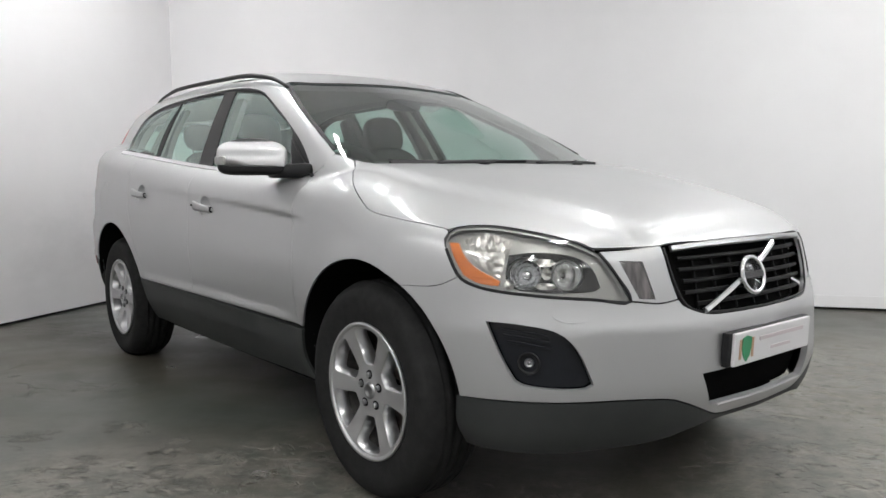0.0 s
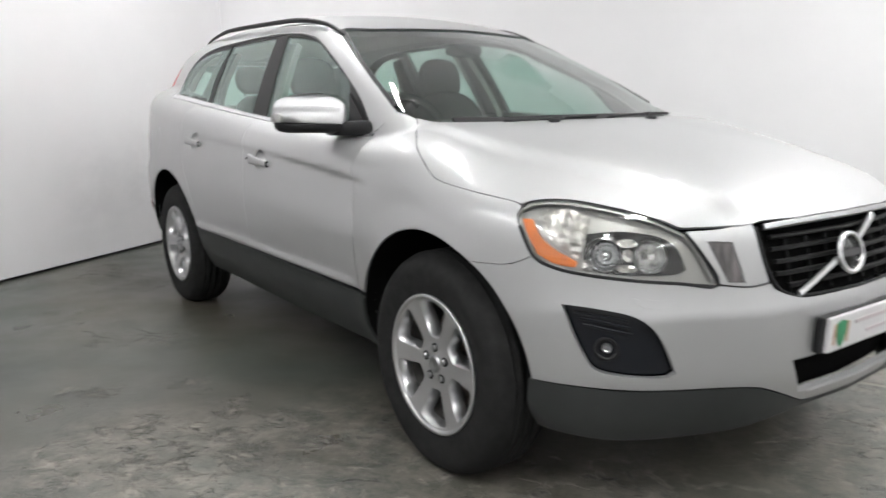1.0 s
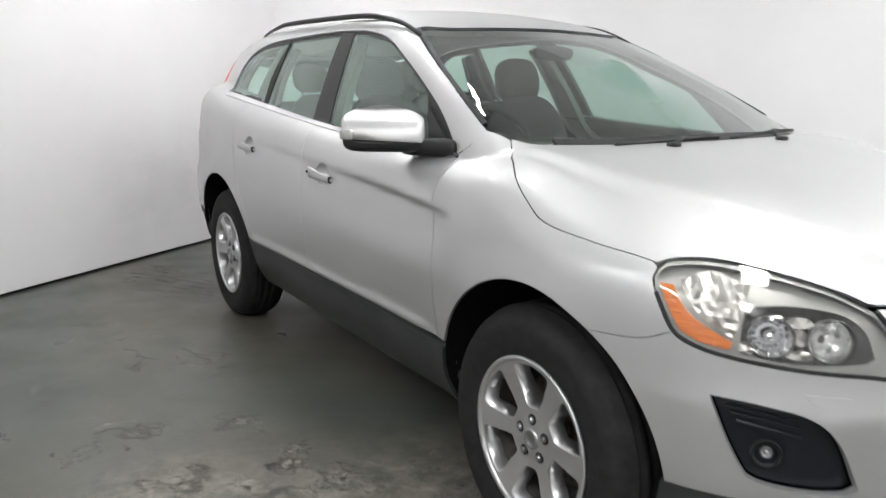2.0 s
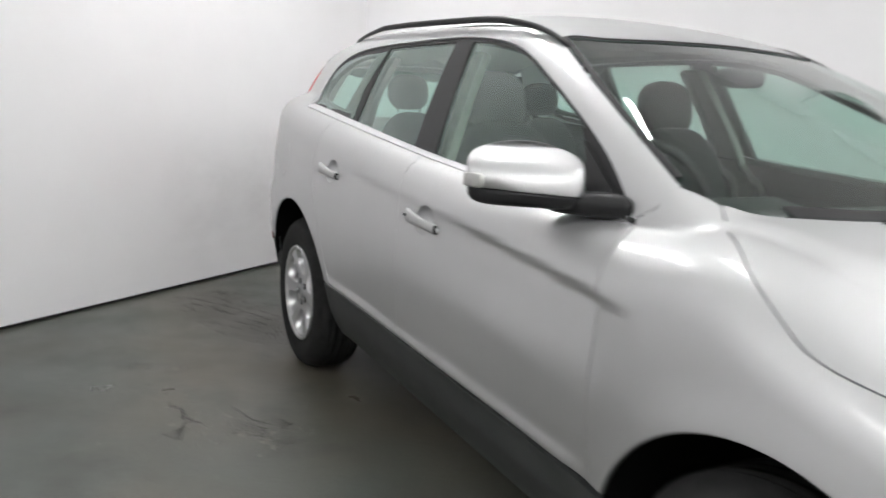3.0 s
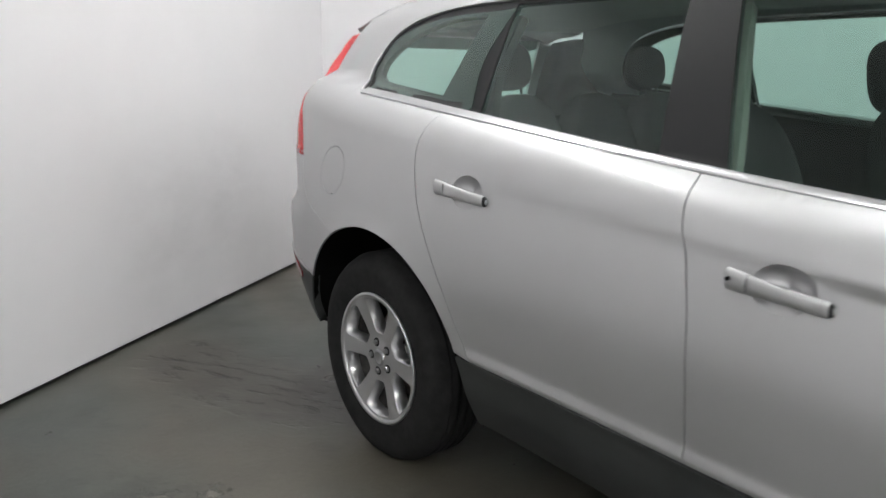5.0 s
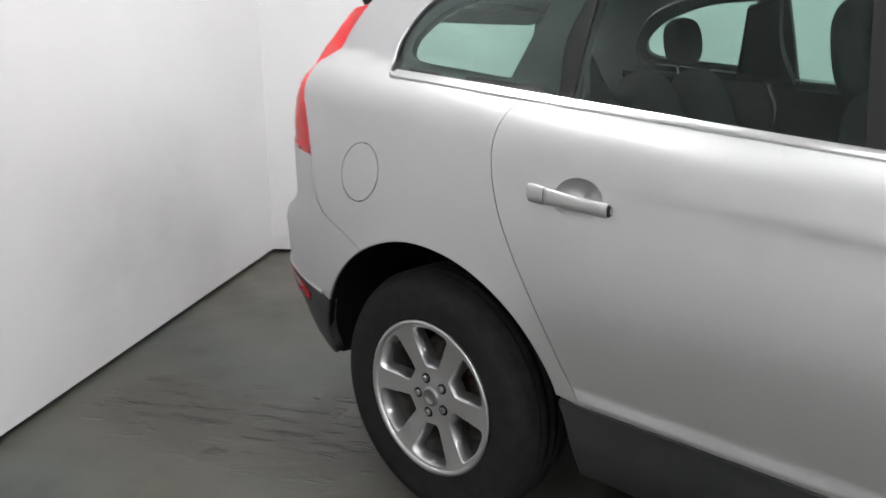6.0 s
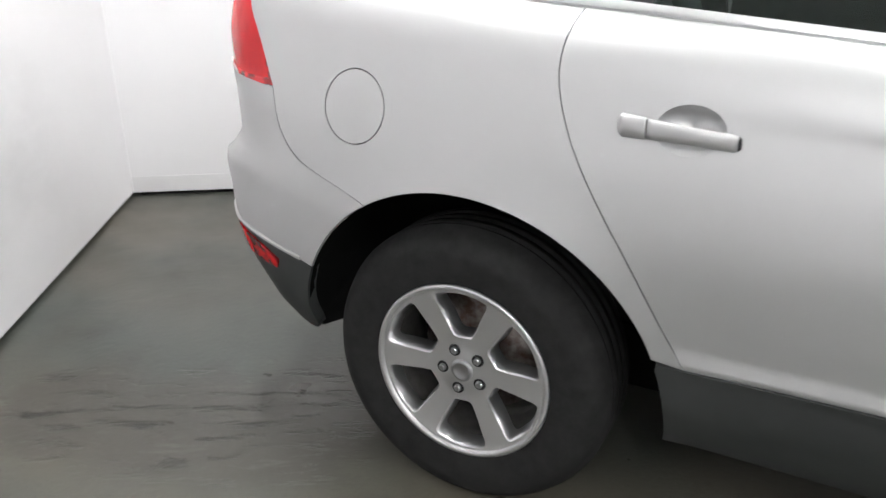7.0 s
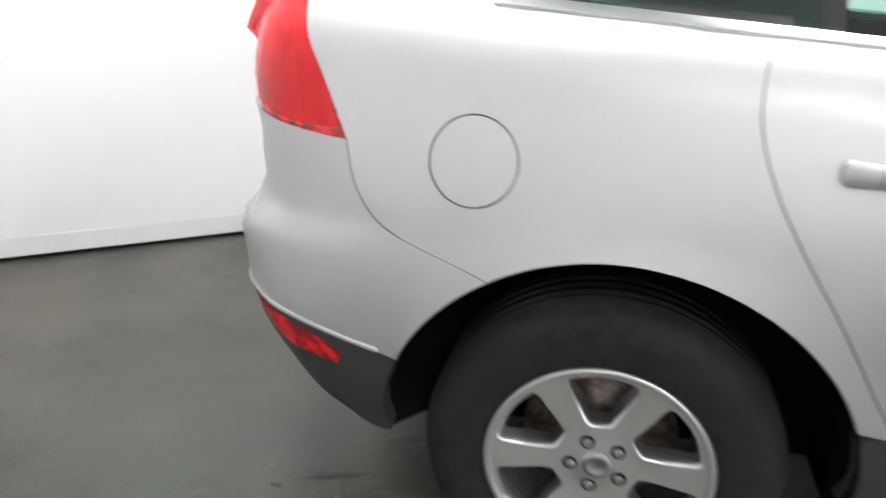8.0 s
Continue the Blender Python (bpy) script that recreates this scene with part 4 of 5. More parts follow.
panel("rear_skirt", "tail", mirrored(skirt_half), CLAD, car, "dark grey plastic lower rear bumper", both=False, depth=0.03, cell=0.04)
tail_lamp = loop(run(carry("side", "tail", LAMP_EDGE), "tail"), run(carry("side", "tail", [LAMP_EDGE[-1]]) + [(40, 1.035)], "tail"), run([(40, 1.035), (36, 1.05), (32, 1.18), (32, 1.32), (33, 1.45)], "tail"), run([(33, 1.45)] + carry("side", "tail", LAMP_EDGE[:1]), "tail"))
lamp_pair = panel("tail_lamp", "tail", tail_lamp, RED, car, "tall red tail lamp", offset=-0.005)
band = carry("side", "tail", [(-1.927, 1.073), (-1.912, 1.036), (-1.909, 1.019)]) + [(46.5, 1.022), (43.5, 1.031), (40.6, 1.044)]
ribbon("tail", band, 0.016, 0.003, DEEP_RED, "lens_band", [lamp_pair[0], lamp_pair[1]], "deep red lower lens band", True, 0.015, -0.004)
panel("lamp_backing", "tail", tail_lamp, TRIM, car, "dark lining behind the tail lamp", offset=-0.025, depth=0.0, gap=-0.03)
spoiler = np.vstack((run([(-1.82, 0.0), (-1.82, -0.3), (-1.82, -0.548)], "top"), run([(-1.82, -0.548), (-1.90, -0.60), (-2.02, -0.56), (-2.05, -0.3), (-2.06, 0.0)], "top")))
panel("spoiler", "top", both_halves(spoiler), PAINT, car, "silver roof spoiler", both=False, offset=0.001, depth=0.003, cell=0.05)
hatch = np.vstack((run([(0, 1.50), (20, 1.49), (33, 1.45)], "tail"), run([(33, 1.45), (32, 1.32), (32, 1.18), (36, 1.05), (40, 1.035), (38, 0.80), (30, 0.735), (0, 0.73)], "tail"), [(0, 0.73)]))
hatch_hole = loop(run([(-28, 1.47), (28, 1.47)], "tail"), run([(28, 1.47), (28, 1.20)], "tail"), run([(28, 1.20), (-28, 1.20)], "tail"), run([(-28, 1.20), (-28, 1.47)], "tail"))
gate = panel("tailgate", "tail", mirrored(hatch), PAINT, car, both=False, holes=[hatch_hole], cell=0.05)
panel("rear_window", "tail", hatch_hole, PANE, gate[0], "green tinted rear glass", both=False, offset=-0.006, depth=0.004, cell=0.06)

# sills
sill = loop(run([(-0.925, 0.522), (0.0, 0.517), (0.945, 0.505)]), run(arch(AXLE, ARCH_F, 160.5, 189)), run([(0.945, 0.29), (0.3, 0.275), (-0.4, 0.275), (-0.925, 0.29)]), run(arch(-AXLE, ARCH_R, -8, 20.0)))
panel("sill_cladding", "side", sill, CLAD, car, "dark grey plastic sill cladding", depth=0.05, offset=0.004)


# ---- wheels ----
face_y = spline(0.0, -0.091, 0.03, -0.091, 0.07, -0.088, 0.11, -0.091, 0.16, -0.097, 0.20, -0.102, 0.222, -0.106)


def wheel_face():
    """A dished disc with six windows cut through, leaving six broad spokes."""
    loops = [ellipse(0, 0, 0.2175, 0.2175, 96)]
    for k in range(6):
        m = math.radians(60 * k + 30)
        corners = []
        for r, w in ((0.092, -14.5), (0.087, 0), (0.092, 14.5), (0.125, 18.5), (0.165, 20), (0.200, 20.5), (0.2085, 16), (0.212, 0), (0.2085, -16), (0.200, -20.5), (0.165, -20), (0.125, -18.5), (0.092, -14.5)):
            corners.append((r * math.cos(m + math.radians(w)), r * math.sin(m + math.radians(w))))
        loops.append(run(corners, gap=0.008))
    v2, tri, rings = fill(loops, 0.012)
    r = np.hypot(v2[:, 0], v2[:, 1])

    def lift(r):
        return face_y(r)
    p = np.stack((v2[:, 0], lift(r), v2[:, 1]), 1)
    slope = (lift(r + 0.002) - lift(r - 0.002)) / 0.004
    n = np.stack((slope * v2[:, 0] / np.maximum(r, 1e-6), -np.ones(len(r)), slope * v2[:, 1] / np.maximum(r, 1e-6)), 1)
    n = n / np.linalg.norm(n, axis=1)[:, None]
    face = np.cross(p[tri[:, 1]] - p[tri[:, 0]], p[tri[:, 2]] - p[tri[:, 0]])
    tri[face[:, 1] > 0] = tri[face[:, 1] > 0][:, ::-1]
    verts, faces, normals = list(p), [tuple(t) for t in tri], list(n)
    broad = len(faces)
    for ids in rings[1:]:
        ring = p[ids]
        mid = ring.mean(0)
        inward = (mid - ring) * (1, 0, 1)
        inward = inward / np.linalg.norm(inward, axis=1)[:, None]
        rows = [ring, ring + inward * 0.0042 + np.array((0, 0.006, 0)), ring + inward * 0.009 + np.array((0, 0.045, 0))]
        tilt = [inward * 0.5 + np.array((0, -0.85, 0)), inward * 0.9 + np.array((0, -0.4, 0)), inward]
        base, k = len(verts), len(ids)
        for row, t in zip(rows, tilt):
            verts += list(row)
            normals += list(t / np.linalg.norm(t, axis=1)[:, None])
        for j in range(2):
            for i in range(k):
                a, b = base + j * k + i, base + j * k + (i + 1) % k
                q = (a, b, b + k, a + k)
                c = np.cross(verts[q[1]] - verts[q[0]], verts[q[2]] - verts[q[0]])
                faces.append(q if np.dot(c, normals[a + k]) > 0 else q[::-1])
    return np.array(verts), faces, np.array(normals), broad


face_v, face_f, face_n, broad = wheel_face()
SPOKES = mesh_of("spokes", face_v, face_f, ALLOY, True, face_n)
SPOKES.materials.append(CHROME_DULL)
SPOKES.polygons.foreach_set("material_index", [0] * broad + [1] * (len(face_f) - broad))


def wheel(x, y, side, spin, nuts):
    top = part("wheel", lathe([(0.02, 0.02), (0.16, 0.02), (0.165, 0.035), (0.165, 0.045), (0.07, 0.05), (0.07, 0.02)], 48), IRON, car, "rusty brake disc in a bright alloy wheel", True)
    tread = [(0.233, -0.105), (0.262, -0.112), (0.300, -0.119), (0.324, -0.1155), (0.343, -0.105), (0.357, -0.087), (0.3655, -0.065)]
    for g in (-0.055, -0.018, 0.018, 0.055):
        tread += [(0.368, g - 0.006), (0.360, g - 0.004), (0.360, g + 0.004), (0.368, g + 0.006)]
    tread += [(0.3655, 0.065), (0.357, 0.087), (0.343, 0.105), (0.324, 0.1155), (0.300, 0.119), (0.262, 0.112), (0.233, 0.105)]
    rubber = lathe(tread, 72)
    for v in rubber.verts:
        v.co.z = max(v.co.z, -HUB_Z)
    part("tyre", rubber, RUBBER, top, "black road tyre", True)
    part("rim", lathe([(0.2135, -0.096), (0.2165, -0.1075), (0.2215, -0.1115), (0.229, -0.1125), (0.2325, -0.107), (0.224, -0.100), (0.213, -0.092), (0.211, -0.075)], 72), ALLOY, top, "silver alloy rim", True)
    part("barrel", lathe([(0.2108, -0.0745), (0.205, -0.05), (0.195, 0.02), (0.205, 0.09), (0.232, 0.10)], 48), DARK_BARREL, top, "dark grey rim barrel", True)
    hang("spokes", SPOKES, top, "six broad silver alloy spokes").matrix_local = Matrix.Rotation(math.radians(-spin), 4, "Y")
    part("hub_cap", lathe([(0.0, -0.097), (0.017, -0.097), (0.019, -0.0985), (0.024, -0.0985), (0.029, -0.096), (0.030, -0.088)], 32), NUT, top, "grey centre cap", True)
    for k in range(5):
        a = math.radians(72 * k + nuts)
        seat_at = pose(0.054 * math.cos(a), 0, 0.054 * math.sin(a))
        nut = part("lug_nut", lathe([(0.0, -0.099), (0.0068, -0.099), (0.0092, -0.096), (0.0092, -0.080)], 12), NUT, top, "", False, seat_at)
        # Black ring round the nut: its cavity's shade put into the colour.
        part("nut_shade", lathe([(0.0093, -0.0900), (0.0150, -0.0918), (0.0160, -0.0880)], 20), BLACK, nut, "", True, seat_at)
    top.matrix_local = pose(x, y, HUB_Z, 0, 0, 0 if side > 0 else 180)
    return top


for x, y in ((AXLE, -0.812), (-AXLE, -0.797)):
    for s in (1, -1):
        wheel(x, s * y, s, 0, 41 if x < 0 else 20)


# ---- dark linings behind the panels ----
def liner(x, r, low):
    def make():
        bm = bmesh.new()
        rings = []
        for a in np.linspace(-11, low, 32):
            c, s = math.cos(math.radians(a)), math.sin(math.radians(a))
            k = arch_r(x, r, a)
            rim = float(onto("side", [(x + k * c, HUB_Z + k * s)])[0, 1]) + 0.005
            row = [(x + q * c, y, HUB_Z + q * s) for q, y in ((k - 0.002, rim), (k + 0.01, -0.60), (k - 0.2, -0.56), (0.05, -0.56))]
            keep = min(1.0, max(0.04, (low - a) / (low - 158.0)))
            rings.append([bm.verts.new(Vector(row[0]).lerp(Vector(p), keep)) for p in row])
        for a, b in zip(rings, rings[1:]):
            for j in range(3):
                bm.faces.new((a[j], a[j + 1], b[j + 1], b[j]))
        return bm
    return make


for x, r, low in ((AXLE, ARCH_F, 190), (-AXLE, ARCH_R, 180)):
    pair("wheel_arch_liner", liner(x, r, low), DARK, car, "black plastic wheel arch liner", True)
part("underbody", block(-2.0, 2.0, -0.58, 0.58, 0.24, 0.42, 0.02), DARK, car, "dark underbody")
pair("underbody_side", lambda: block(-0.92, 0.92, -0.79, -0.582, 0.25, 0.42, 0.02), DARK, car, "dark floor pan edge")
# Dark sheet added behind the doors so that their gaps stay dark.
shell = loop(run([(-0.93, 0.5), (-0.93, 1.04)]), run([(-0.93, 1.04), (0.88, 0.99)]), run([(0.88, 0.99), (0.93, 0.5)]), run([(0.93, 0.5), (-0.93, 0.5)]))
panel("door_backing", "side", shell, DARK, car, "dark backing sheet behind the door gaps", offset=-0.04, depth=0, cell=0.08)
# Unseen dark sheet added behind the bumper openings to block light.
nose_blocker = loop(run([(-62, 0.26), (-62, 0.80)], "nose"), run([(-62, 0.80), (62, 0.80)], "nose"), run([(62, 0.80), (62, 0.26)], "nose"), run([(62, 0.26), (-62, 0.26)], "nose"))
panel("nose_blocker", "nose", nose_blocker, DARK, car, "dark sheet behind the bumper that blocks light", both=False, offset=-0.13, depth=0, cell=0.08)

# ---- small parts of the car ----
def skin_frame(kind, u, v, lift=0.0):
    """A place on the skin: z out of it, x forward along it."""
    p = onto(kind, [(u, v)])
    n = Vector(outward(p)[0])
    x = Vector((1, 0, 0)) if kind != "nose" else Vector((0, 1, 0))
    x = (x - n * x.dot(n)).normalized()
    y = n.cross(x)
    m = Matrix((x, y, n)).transposed().to_4x4()
    m.translation = Vector(p[0]) + n * lift
    return m


def sweep(rows, closed_ends=True):
    """A skin over rings of equal length."""
    bm = bmesh.new()
    rings = [[bm.verts.new(v) for v in row] for row in rows]
    k = len(rings[0])
    for a, b in zip(rings, rings[1:]):
        for j in range(k):
            bm.faces.new((a[j], a[(j + 1) % k], b[(j + 1) % k], b[j]))
    if closed_ends:
        bm.faces.new(rings[0][::-1])
        bm.faces.new(rings[-1])
    return bm


def cup(kind, u, v, ru, rv, deep=0.028):
    """The hollow behind a door handle."""
    def make():
        bm = bmesh.new()
        rings = []
        for i, q in enumerate(np.linspace(1.06, 0.0, 8)):
            e = ellipse(u, v, ru * max(q, 0.02), rv * max(q, 0.02), 28)
            p = onto(kind, e)
            n = outward(p)
            low_half = 0.62 + 0.38 * np.sin(np.linspace(0, 2 * np.pi, 28, endpoint=False))
            p = p - n * (0.002 + deep * low_half[:, None] * (1 - min(q, 1.0) ** 2) ** 0.5)
            rings.append([bm.verts.new(tuple(w)) for w in p])
        for a, b in zip(rings, rings[1:]):
            for j in range(28):
                bm.faces.new((a[j], a[(j + 1) % 28], b[(j + 1) % 28], b[j]))
        bm.faces.new(rings[-1])
        return bm
    return make


def grip(x0, x1, z0, z1, t0=0.0, t1=1.0, fat=1.0):
    """A pull handle or a stretch of it: a bar that stands off the door, thicker where it meets it."""
    def make():
        rows = []
        ts = np.linspace(t0, t1, 18)
        ps = onto("side", np.stack((x0 + (x1 - x0) * ts, z0 + (z1 - z0) * ts), 1))
        for t, p, n in zip(ts, ps, outward(ps)):
            off = 0.013 + 0.012 * math.sin(math.pi * t) ** 0.6
            end = min(1.0, (min(t, 1 - t) + 0.010) / 0.05) ** 0.5
            h = (0.0220 - 0.0060 * min(1, t * 1.6)) * end
            h, d = h * fat, 0.011 * end * fat
            row = []
            for k in range(14):
                a = 2 * math.pi * k / 14
                ca, sa = math.cos(a), math.sin(a)
                q = p + n * (off - 0.008 + d * math.copysign(abs(sa) ** 0.7, sa))
                row.append((q[0], q[1], q[2] + h * math.copysign(abs(ca) ** 0.7, ca)))
            rows.append(row)
        return sweep(rows)
    return make


for door, cc, ends in ((doors_f, CUP_F, (-0.102, 0.112, 0.947, 0.931)), (doors_r, CUP_R, (-1.044, -0.820, 1.004, 0.988))):
    pair("handle_recess", cup("side", *cc, 0.062, 0.045), PAINT, door, "", True)
    handles = pair("door_handle", grip(*ends, 0.262, 1.0), PAINT, door, "silver painted pull handle", True)
    pair("handle_end", grip(*ends, 0.0, 0.250, 1.06), PAINT, handles, "", True)
    pair("handle_seam", grip(*ends, 0.24, 0.27, 0.93), BLACK, handles, "", True)
    pair("handle_tip", grip(*ends, 0.975, 0.998, 1.05), BLACK, handles, "black rubber handle tip", True)
    lock = skin_frame("side", ends[0] + 0.016, ends[2] - 0.001, 0.026)
    if door is doors_f:
        pair("keyhole", lambda: lathe([(0.0, -0.002), (0.0045, -0.002), (0.0045, 0.004)], 12), DARK, door)
        for ob, s in zip(door, (1, -1)):
            hole = [c for c in ob.children if c.name.startswith("keyhole")][0]
            hole.matrix_local = pose(lock.translation.x, s * lock.translation.y, lock.translation.z, 0, 0, 0 if s > 0 else 180)


# mirrors
def mirror_shell(lower):
    def make():
        bm = pillow((0.150, 0.274, 0.152), 5.5, 28, 48)
        for v in bm.verts:
            v.co.x *= 1.0 - 0.10 * max(0, -v.co.y / 0.14)
            v.co.z *= 1.0 - 0.10 * max(0, -v.co.y / 0.14) ** 2
            v.co.z += 0.006 * (1 - (v.co.y / 0.15) ** 2)
            if v.co.z > 0:
                v.co.z *= 1.0 - 0.34 * min(1.0, max(0.0, (v.co.y - 0.01) / 0.13)) ** 1.5 - 0.16 * min(1.0, max(0.0, (-v.co.y - 0.02) / 0.12)) ** 1.5
            if v.co.x > -0.03 and v.co.z > 0.018:
                v.co.x -= (v.co.z - 0.018) * 2.0 * (v.co.x + 0.03) / 0.10
            if lower:
                v.co *= 0.985
        cut = -0.030
        bmesh.ops.bisect_plane(bm, geom=bm.verts[:] + bm.edges[:] + bm.faces[:], plane_co=(0, 0, cut - (0.003 if lower else 0)), plane_no=(0.0, 0.05, 1), clear_outer=lower, clear_inner=not lower)
        bmesh.ops.holes_fill(bm, edges=[q for q in bm.edges if q.is_boundary])
        bmesh.ops.transform(bm, matrix=pose(0.607, -0.932, 1.152, 0, 0, -30), verts=bm.verts)
        return bm
    return make


mirrors = pair("door_mirror", mirror_shell(False), PAINT, car, "silver door mirror with a black base", True)
pair("mirror_base", mirror_shell(True), BLACK, mirrors, "black lower mirror shell", True)


def mirror_arm():
    rows = []
    for t in np.linspace(0, 1, 8):
        c = Vector((0.655, -0.87, 1.098)).lerp(Vector((0.765, -0.785, 1.100)), t)
        rows.append([(c.x + (0.045 + 0.02 * t) * math.copysign(abs(math.cos(a)) ** 0.6, math.cos(a)), c.y, c.z + (0.026 + 0.004 * t) * math.copysign(abs(math.sin(a)) ** 0.6, math.sin(a))) for a in np.linspace(0, 2 * math.pi, 16, endpoint=False)])
    return sweep(rows)


pair("mirror_arm", mirror_arm, BLACK, mirrors, "black mirror arm", True)


def mirror_lens():
    bm = pillow((0.064, 0.014, 0.034), 5, 10, 20)
    bmesh.ops.transform(bm, matrix=pose(0.607, -0.932, 1.152, 0, 0, -30) @ pose(0.054, -0.119, -0.010, 0, 0, 42), verts=bm.verts)
    return bm


pair("side_repeater", mirror_lens, HOUSE, mirrors, "clear side repeater lens", True)
sail = loop(run([(0.56, 1.236), (0.70, 1.155), (0.785, 1.108), (0.830, 1.076)]), run([(0.830, 1.076), (0.76, 1.076), (0.70, float(belt(0.70)) - 0.004), (0.665, float(belt(0.665)) + 0.010)]), run([(0.665, float(belt(0.665)) + 0.010), (0.56, 1.236)]))
panel("mirror_sail", "side", sail, BLACK, doors_f, "black mirror mounting corner", offset=0.007, depth=0.015, cell=0.03)

# roof rails
def rail():
    rows = []
    xs = np.linspace(0.235, -1.60, 44)
    edge = spline(-1.85, -0.545, -1.0, -0.560, -0.3, -0.558, 0.05, -0.556, 0.30, -0.572)
    ps = onto("top", np.stack((xs, edge(xs)), 1))
    for i, (p, n) in enumerate(zip(ps, outward(ps))):
        t = i / 43
        n = np.array((0, n[1] * 0.6, 1.0))
        n /= np.linalg.norm(n)
        arc = min(1, math.sin(math.pi * min(max(t, 0.0), 1.0)) * 1.6) ** 0.8
        h, rise = 0.007 + 0.011 * arc, 0.028 * arc
        w = 0.009
        s = np.array((0, 1, 0)) - n * n[1]
        row = []
        for a, b in ((-1, -0.2), (-1, 0.55), (-0.6, 0.95), (0, 1.0), (0.6, 0.95), (1, 0.55), (1, -0.2)):
            row.append(tuple(p + s * a * w + n * (rise + b * h)))
        rows.append(row)
    return sweep(rows)


pair("roof_rail", rail, BLACK, car, "black roof rail", True)

# grille: bars, bright frame, badge
for z in (0.690, 0.724, 0.758, 0.792, 0.826):
    reach_deg = 20.6 if z > 0.76 else (20.0 if z > 0.71 else 17.5)
    ribbon("nose", [(a, z) for a in np.linspace(-reach_deg, reach_deg, 9)], 0.013, 0.008, GRILLE, "grille_bar", car, "black grille bar", False, 0.03, -0.028)
for a in (-15, -10, -5, 0, 5, 10, 15):
    ribbon("nose", [(a, z) for z in np.linspace(0.668, 0.848, 5)], 0.007, 0.006, GRILLE, "grille_slat", car, "black grille slat", False, 0.03, -0.036)
ribbon("nose", [(-22.0, 0.850), (-15, 0.856), (-7, 0.858), (0, 0.8585), (7, 0.858), (15, 0.856), (22.0, 0.850)], 0.018, 0.008, NUT, "grille_frame", car, "bright grille frame", False, 0.02, -0.003)
ribbon("nose", [(22.1, 0.855), (21.2, 0.77), (19.6, 0.70), (17.5, 0.672), (14, 0.662), (7, 0.657), (0, 0.656), (-7, 0.657), (-14, 0.662), (-17.5, 0.672), (-19.6, 0.70), (-21.2, 0.77), (-22.1, 0.855)], 0.007, 0.004, BLACK, "grille_surround", car, "black grille surround", False, 0.02, -0.003)
bar = [(16.0, 0.668), (-8.5, 0.852)]
ribbon("nose", [(bar[0][0] + (bar[1][0] - bar[0][0]) * t, bar[0][1] + (bar[1][1] - bar[0][1]) * t) for t in np.linspace(0, 1, 6)], 0.018, 0.010, CHROME, "badge_bar", car, "bright diagonal badge bar", False, 0.03, 0.004)
badge_place = skin_frame("nose", 3.2, 0.752, 0.014)
ring = part("badge", lathe([(0.048, -0.004), (0.048, 0.006), (0.052, 0.010), (0.058, 0.010), (0.062, 0.006), (0.062, -0.004)], 40, True), CHROME, car, "bright round badge", True, pose(0, 0, 0, 90))
ring.matrix_local = badge_place
part("badge_band", block(-0.052, 0.052, -0.011, 0.011, 0.002, 0.009, 0.002), GLOSS, ring, "dark band across the badge")
part("badge_disc", lathe([(0.0, 0.003), (0.048, 0.003), (0.048, -0.004)], 40), GLOSS, ring, "dark badge centre", True, pose(0, 0, 0, 90))

# number plate: plain, with a green shield and two lines of print as bars
plate = part("number_plate", block(-0.228, 0.228, -0.006, 0.006, -0.050, 0.050, 0.004), PLATE, car, "white dealer plate with a green shield")
part("plate_holder", block(-0.244, 0.244, 0.006, 0.03, -0.053, 0.051, 0.006), BLACK, plate, "black plate holder")
bm = bmesh.new()
shield = [(-0.025, 0.032), (0.0, 0.039), (0.025, 0.032), (0.025, 0.0), (0.016, -0.025), (0.0, -0.041), (-0.016, -0.025), (-0.025, 0.0)]
front = [bm.verts.new((-0.165 + x, -0.0085, z)) for x, z in shield]
back = [bm.verts.new((-0.165 + x, -0.005, z)) for x, z in shield]
bm.faces.new(front)
for i in range(8):
    bm.faces.new((front[i], back[i], back[(i + 1) % 8], front[(i + 1) % 8]))
part("shield", bm, GREEN, plate, "green printed shield")
for x in (-0.199, -0.131):
    part("print", block(x - 0.006, x + 0.006, -0.0078, -0.005, -0.03, 0.03), TAN, plate, "tan print")
part("print", block(-0.09, 0.18, -0.0078, -0.005, 0.014, 0.026), PINK, plate, "pale line of print")
part("print", block(-0.02, 0.10, -0.0078, -0.005, -0.022, -0.012), PINK, plate, "pale line of print")
plate.matrix_local = pose(2.298, 0.0, 0.548, 3, 0, 90)

# headlight interior
def bowl(th, z, back, r, deep, facets=14):
    """A faceted reflector bowl with a thin bright rim."""
    def make():
        bm = lathe([(r * 1.08, 0.002), (r * 1.05, -0.002), (r, 0.0), (r * 0.97, 0.006), (r * 0.80, deep * 0.55), (r * 0.52, deep * 0.85), (r * 0.2, deep)], facets)
        bmesh.ops.transform(bm, matrix=skin_frame("nose", th, z, -back) @ pose(0, 0, 0, 90) @ pose(0, 0, 0, 180), verts=bm.verts)
        return bm
    return make


def bulb(th, z, back, r):
    def make():
        bm = bmesh.new()
        bmesh.ops.create_uvsphere(bm, u_segments=20, v_segments=12, radius=r)
        bmesh.ops.transform(bm, matrix=skin_frame("nose", th, z, -back), verts=bm.verts)
        return bm
    return make


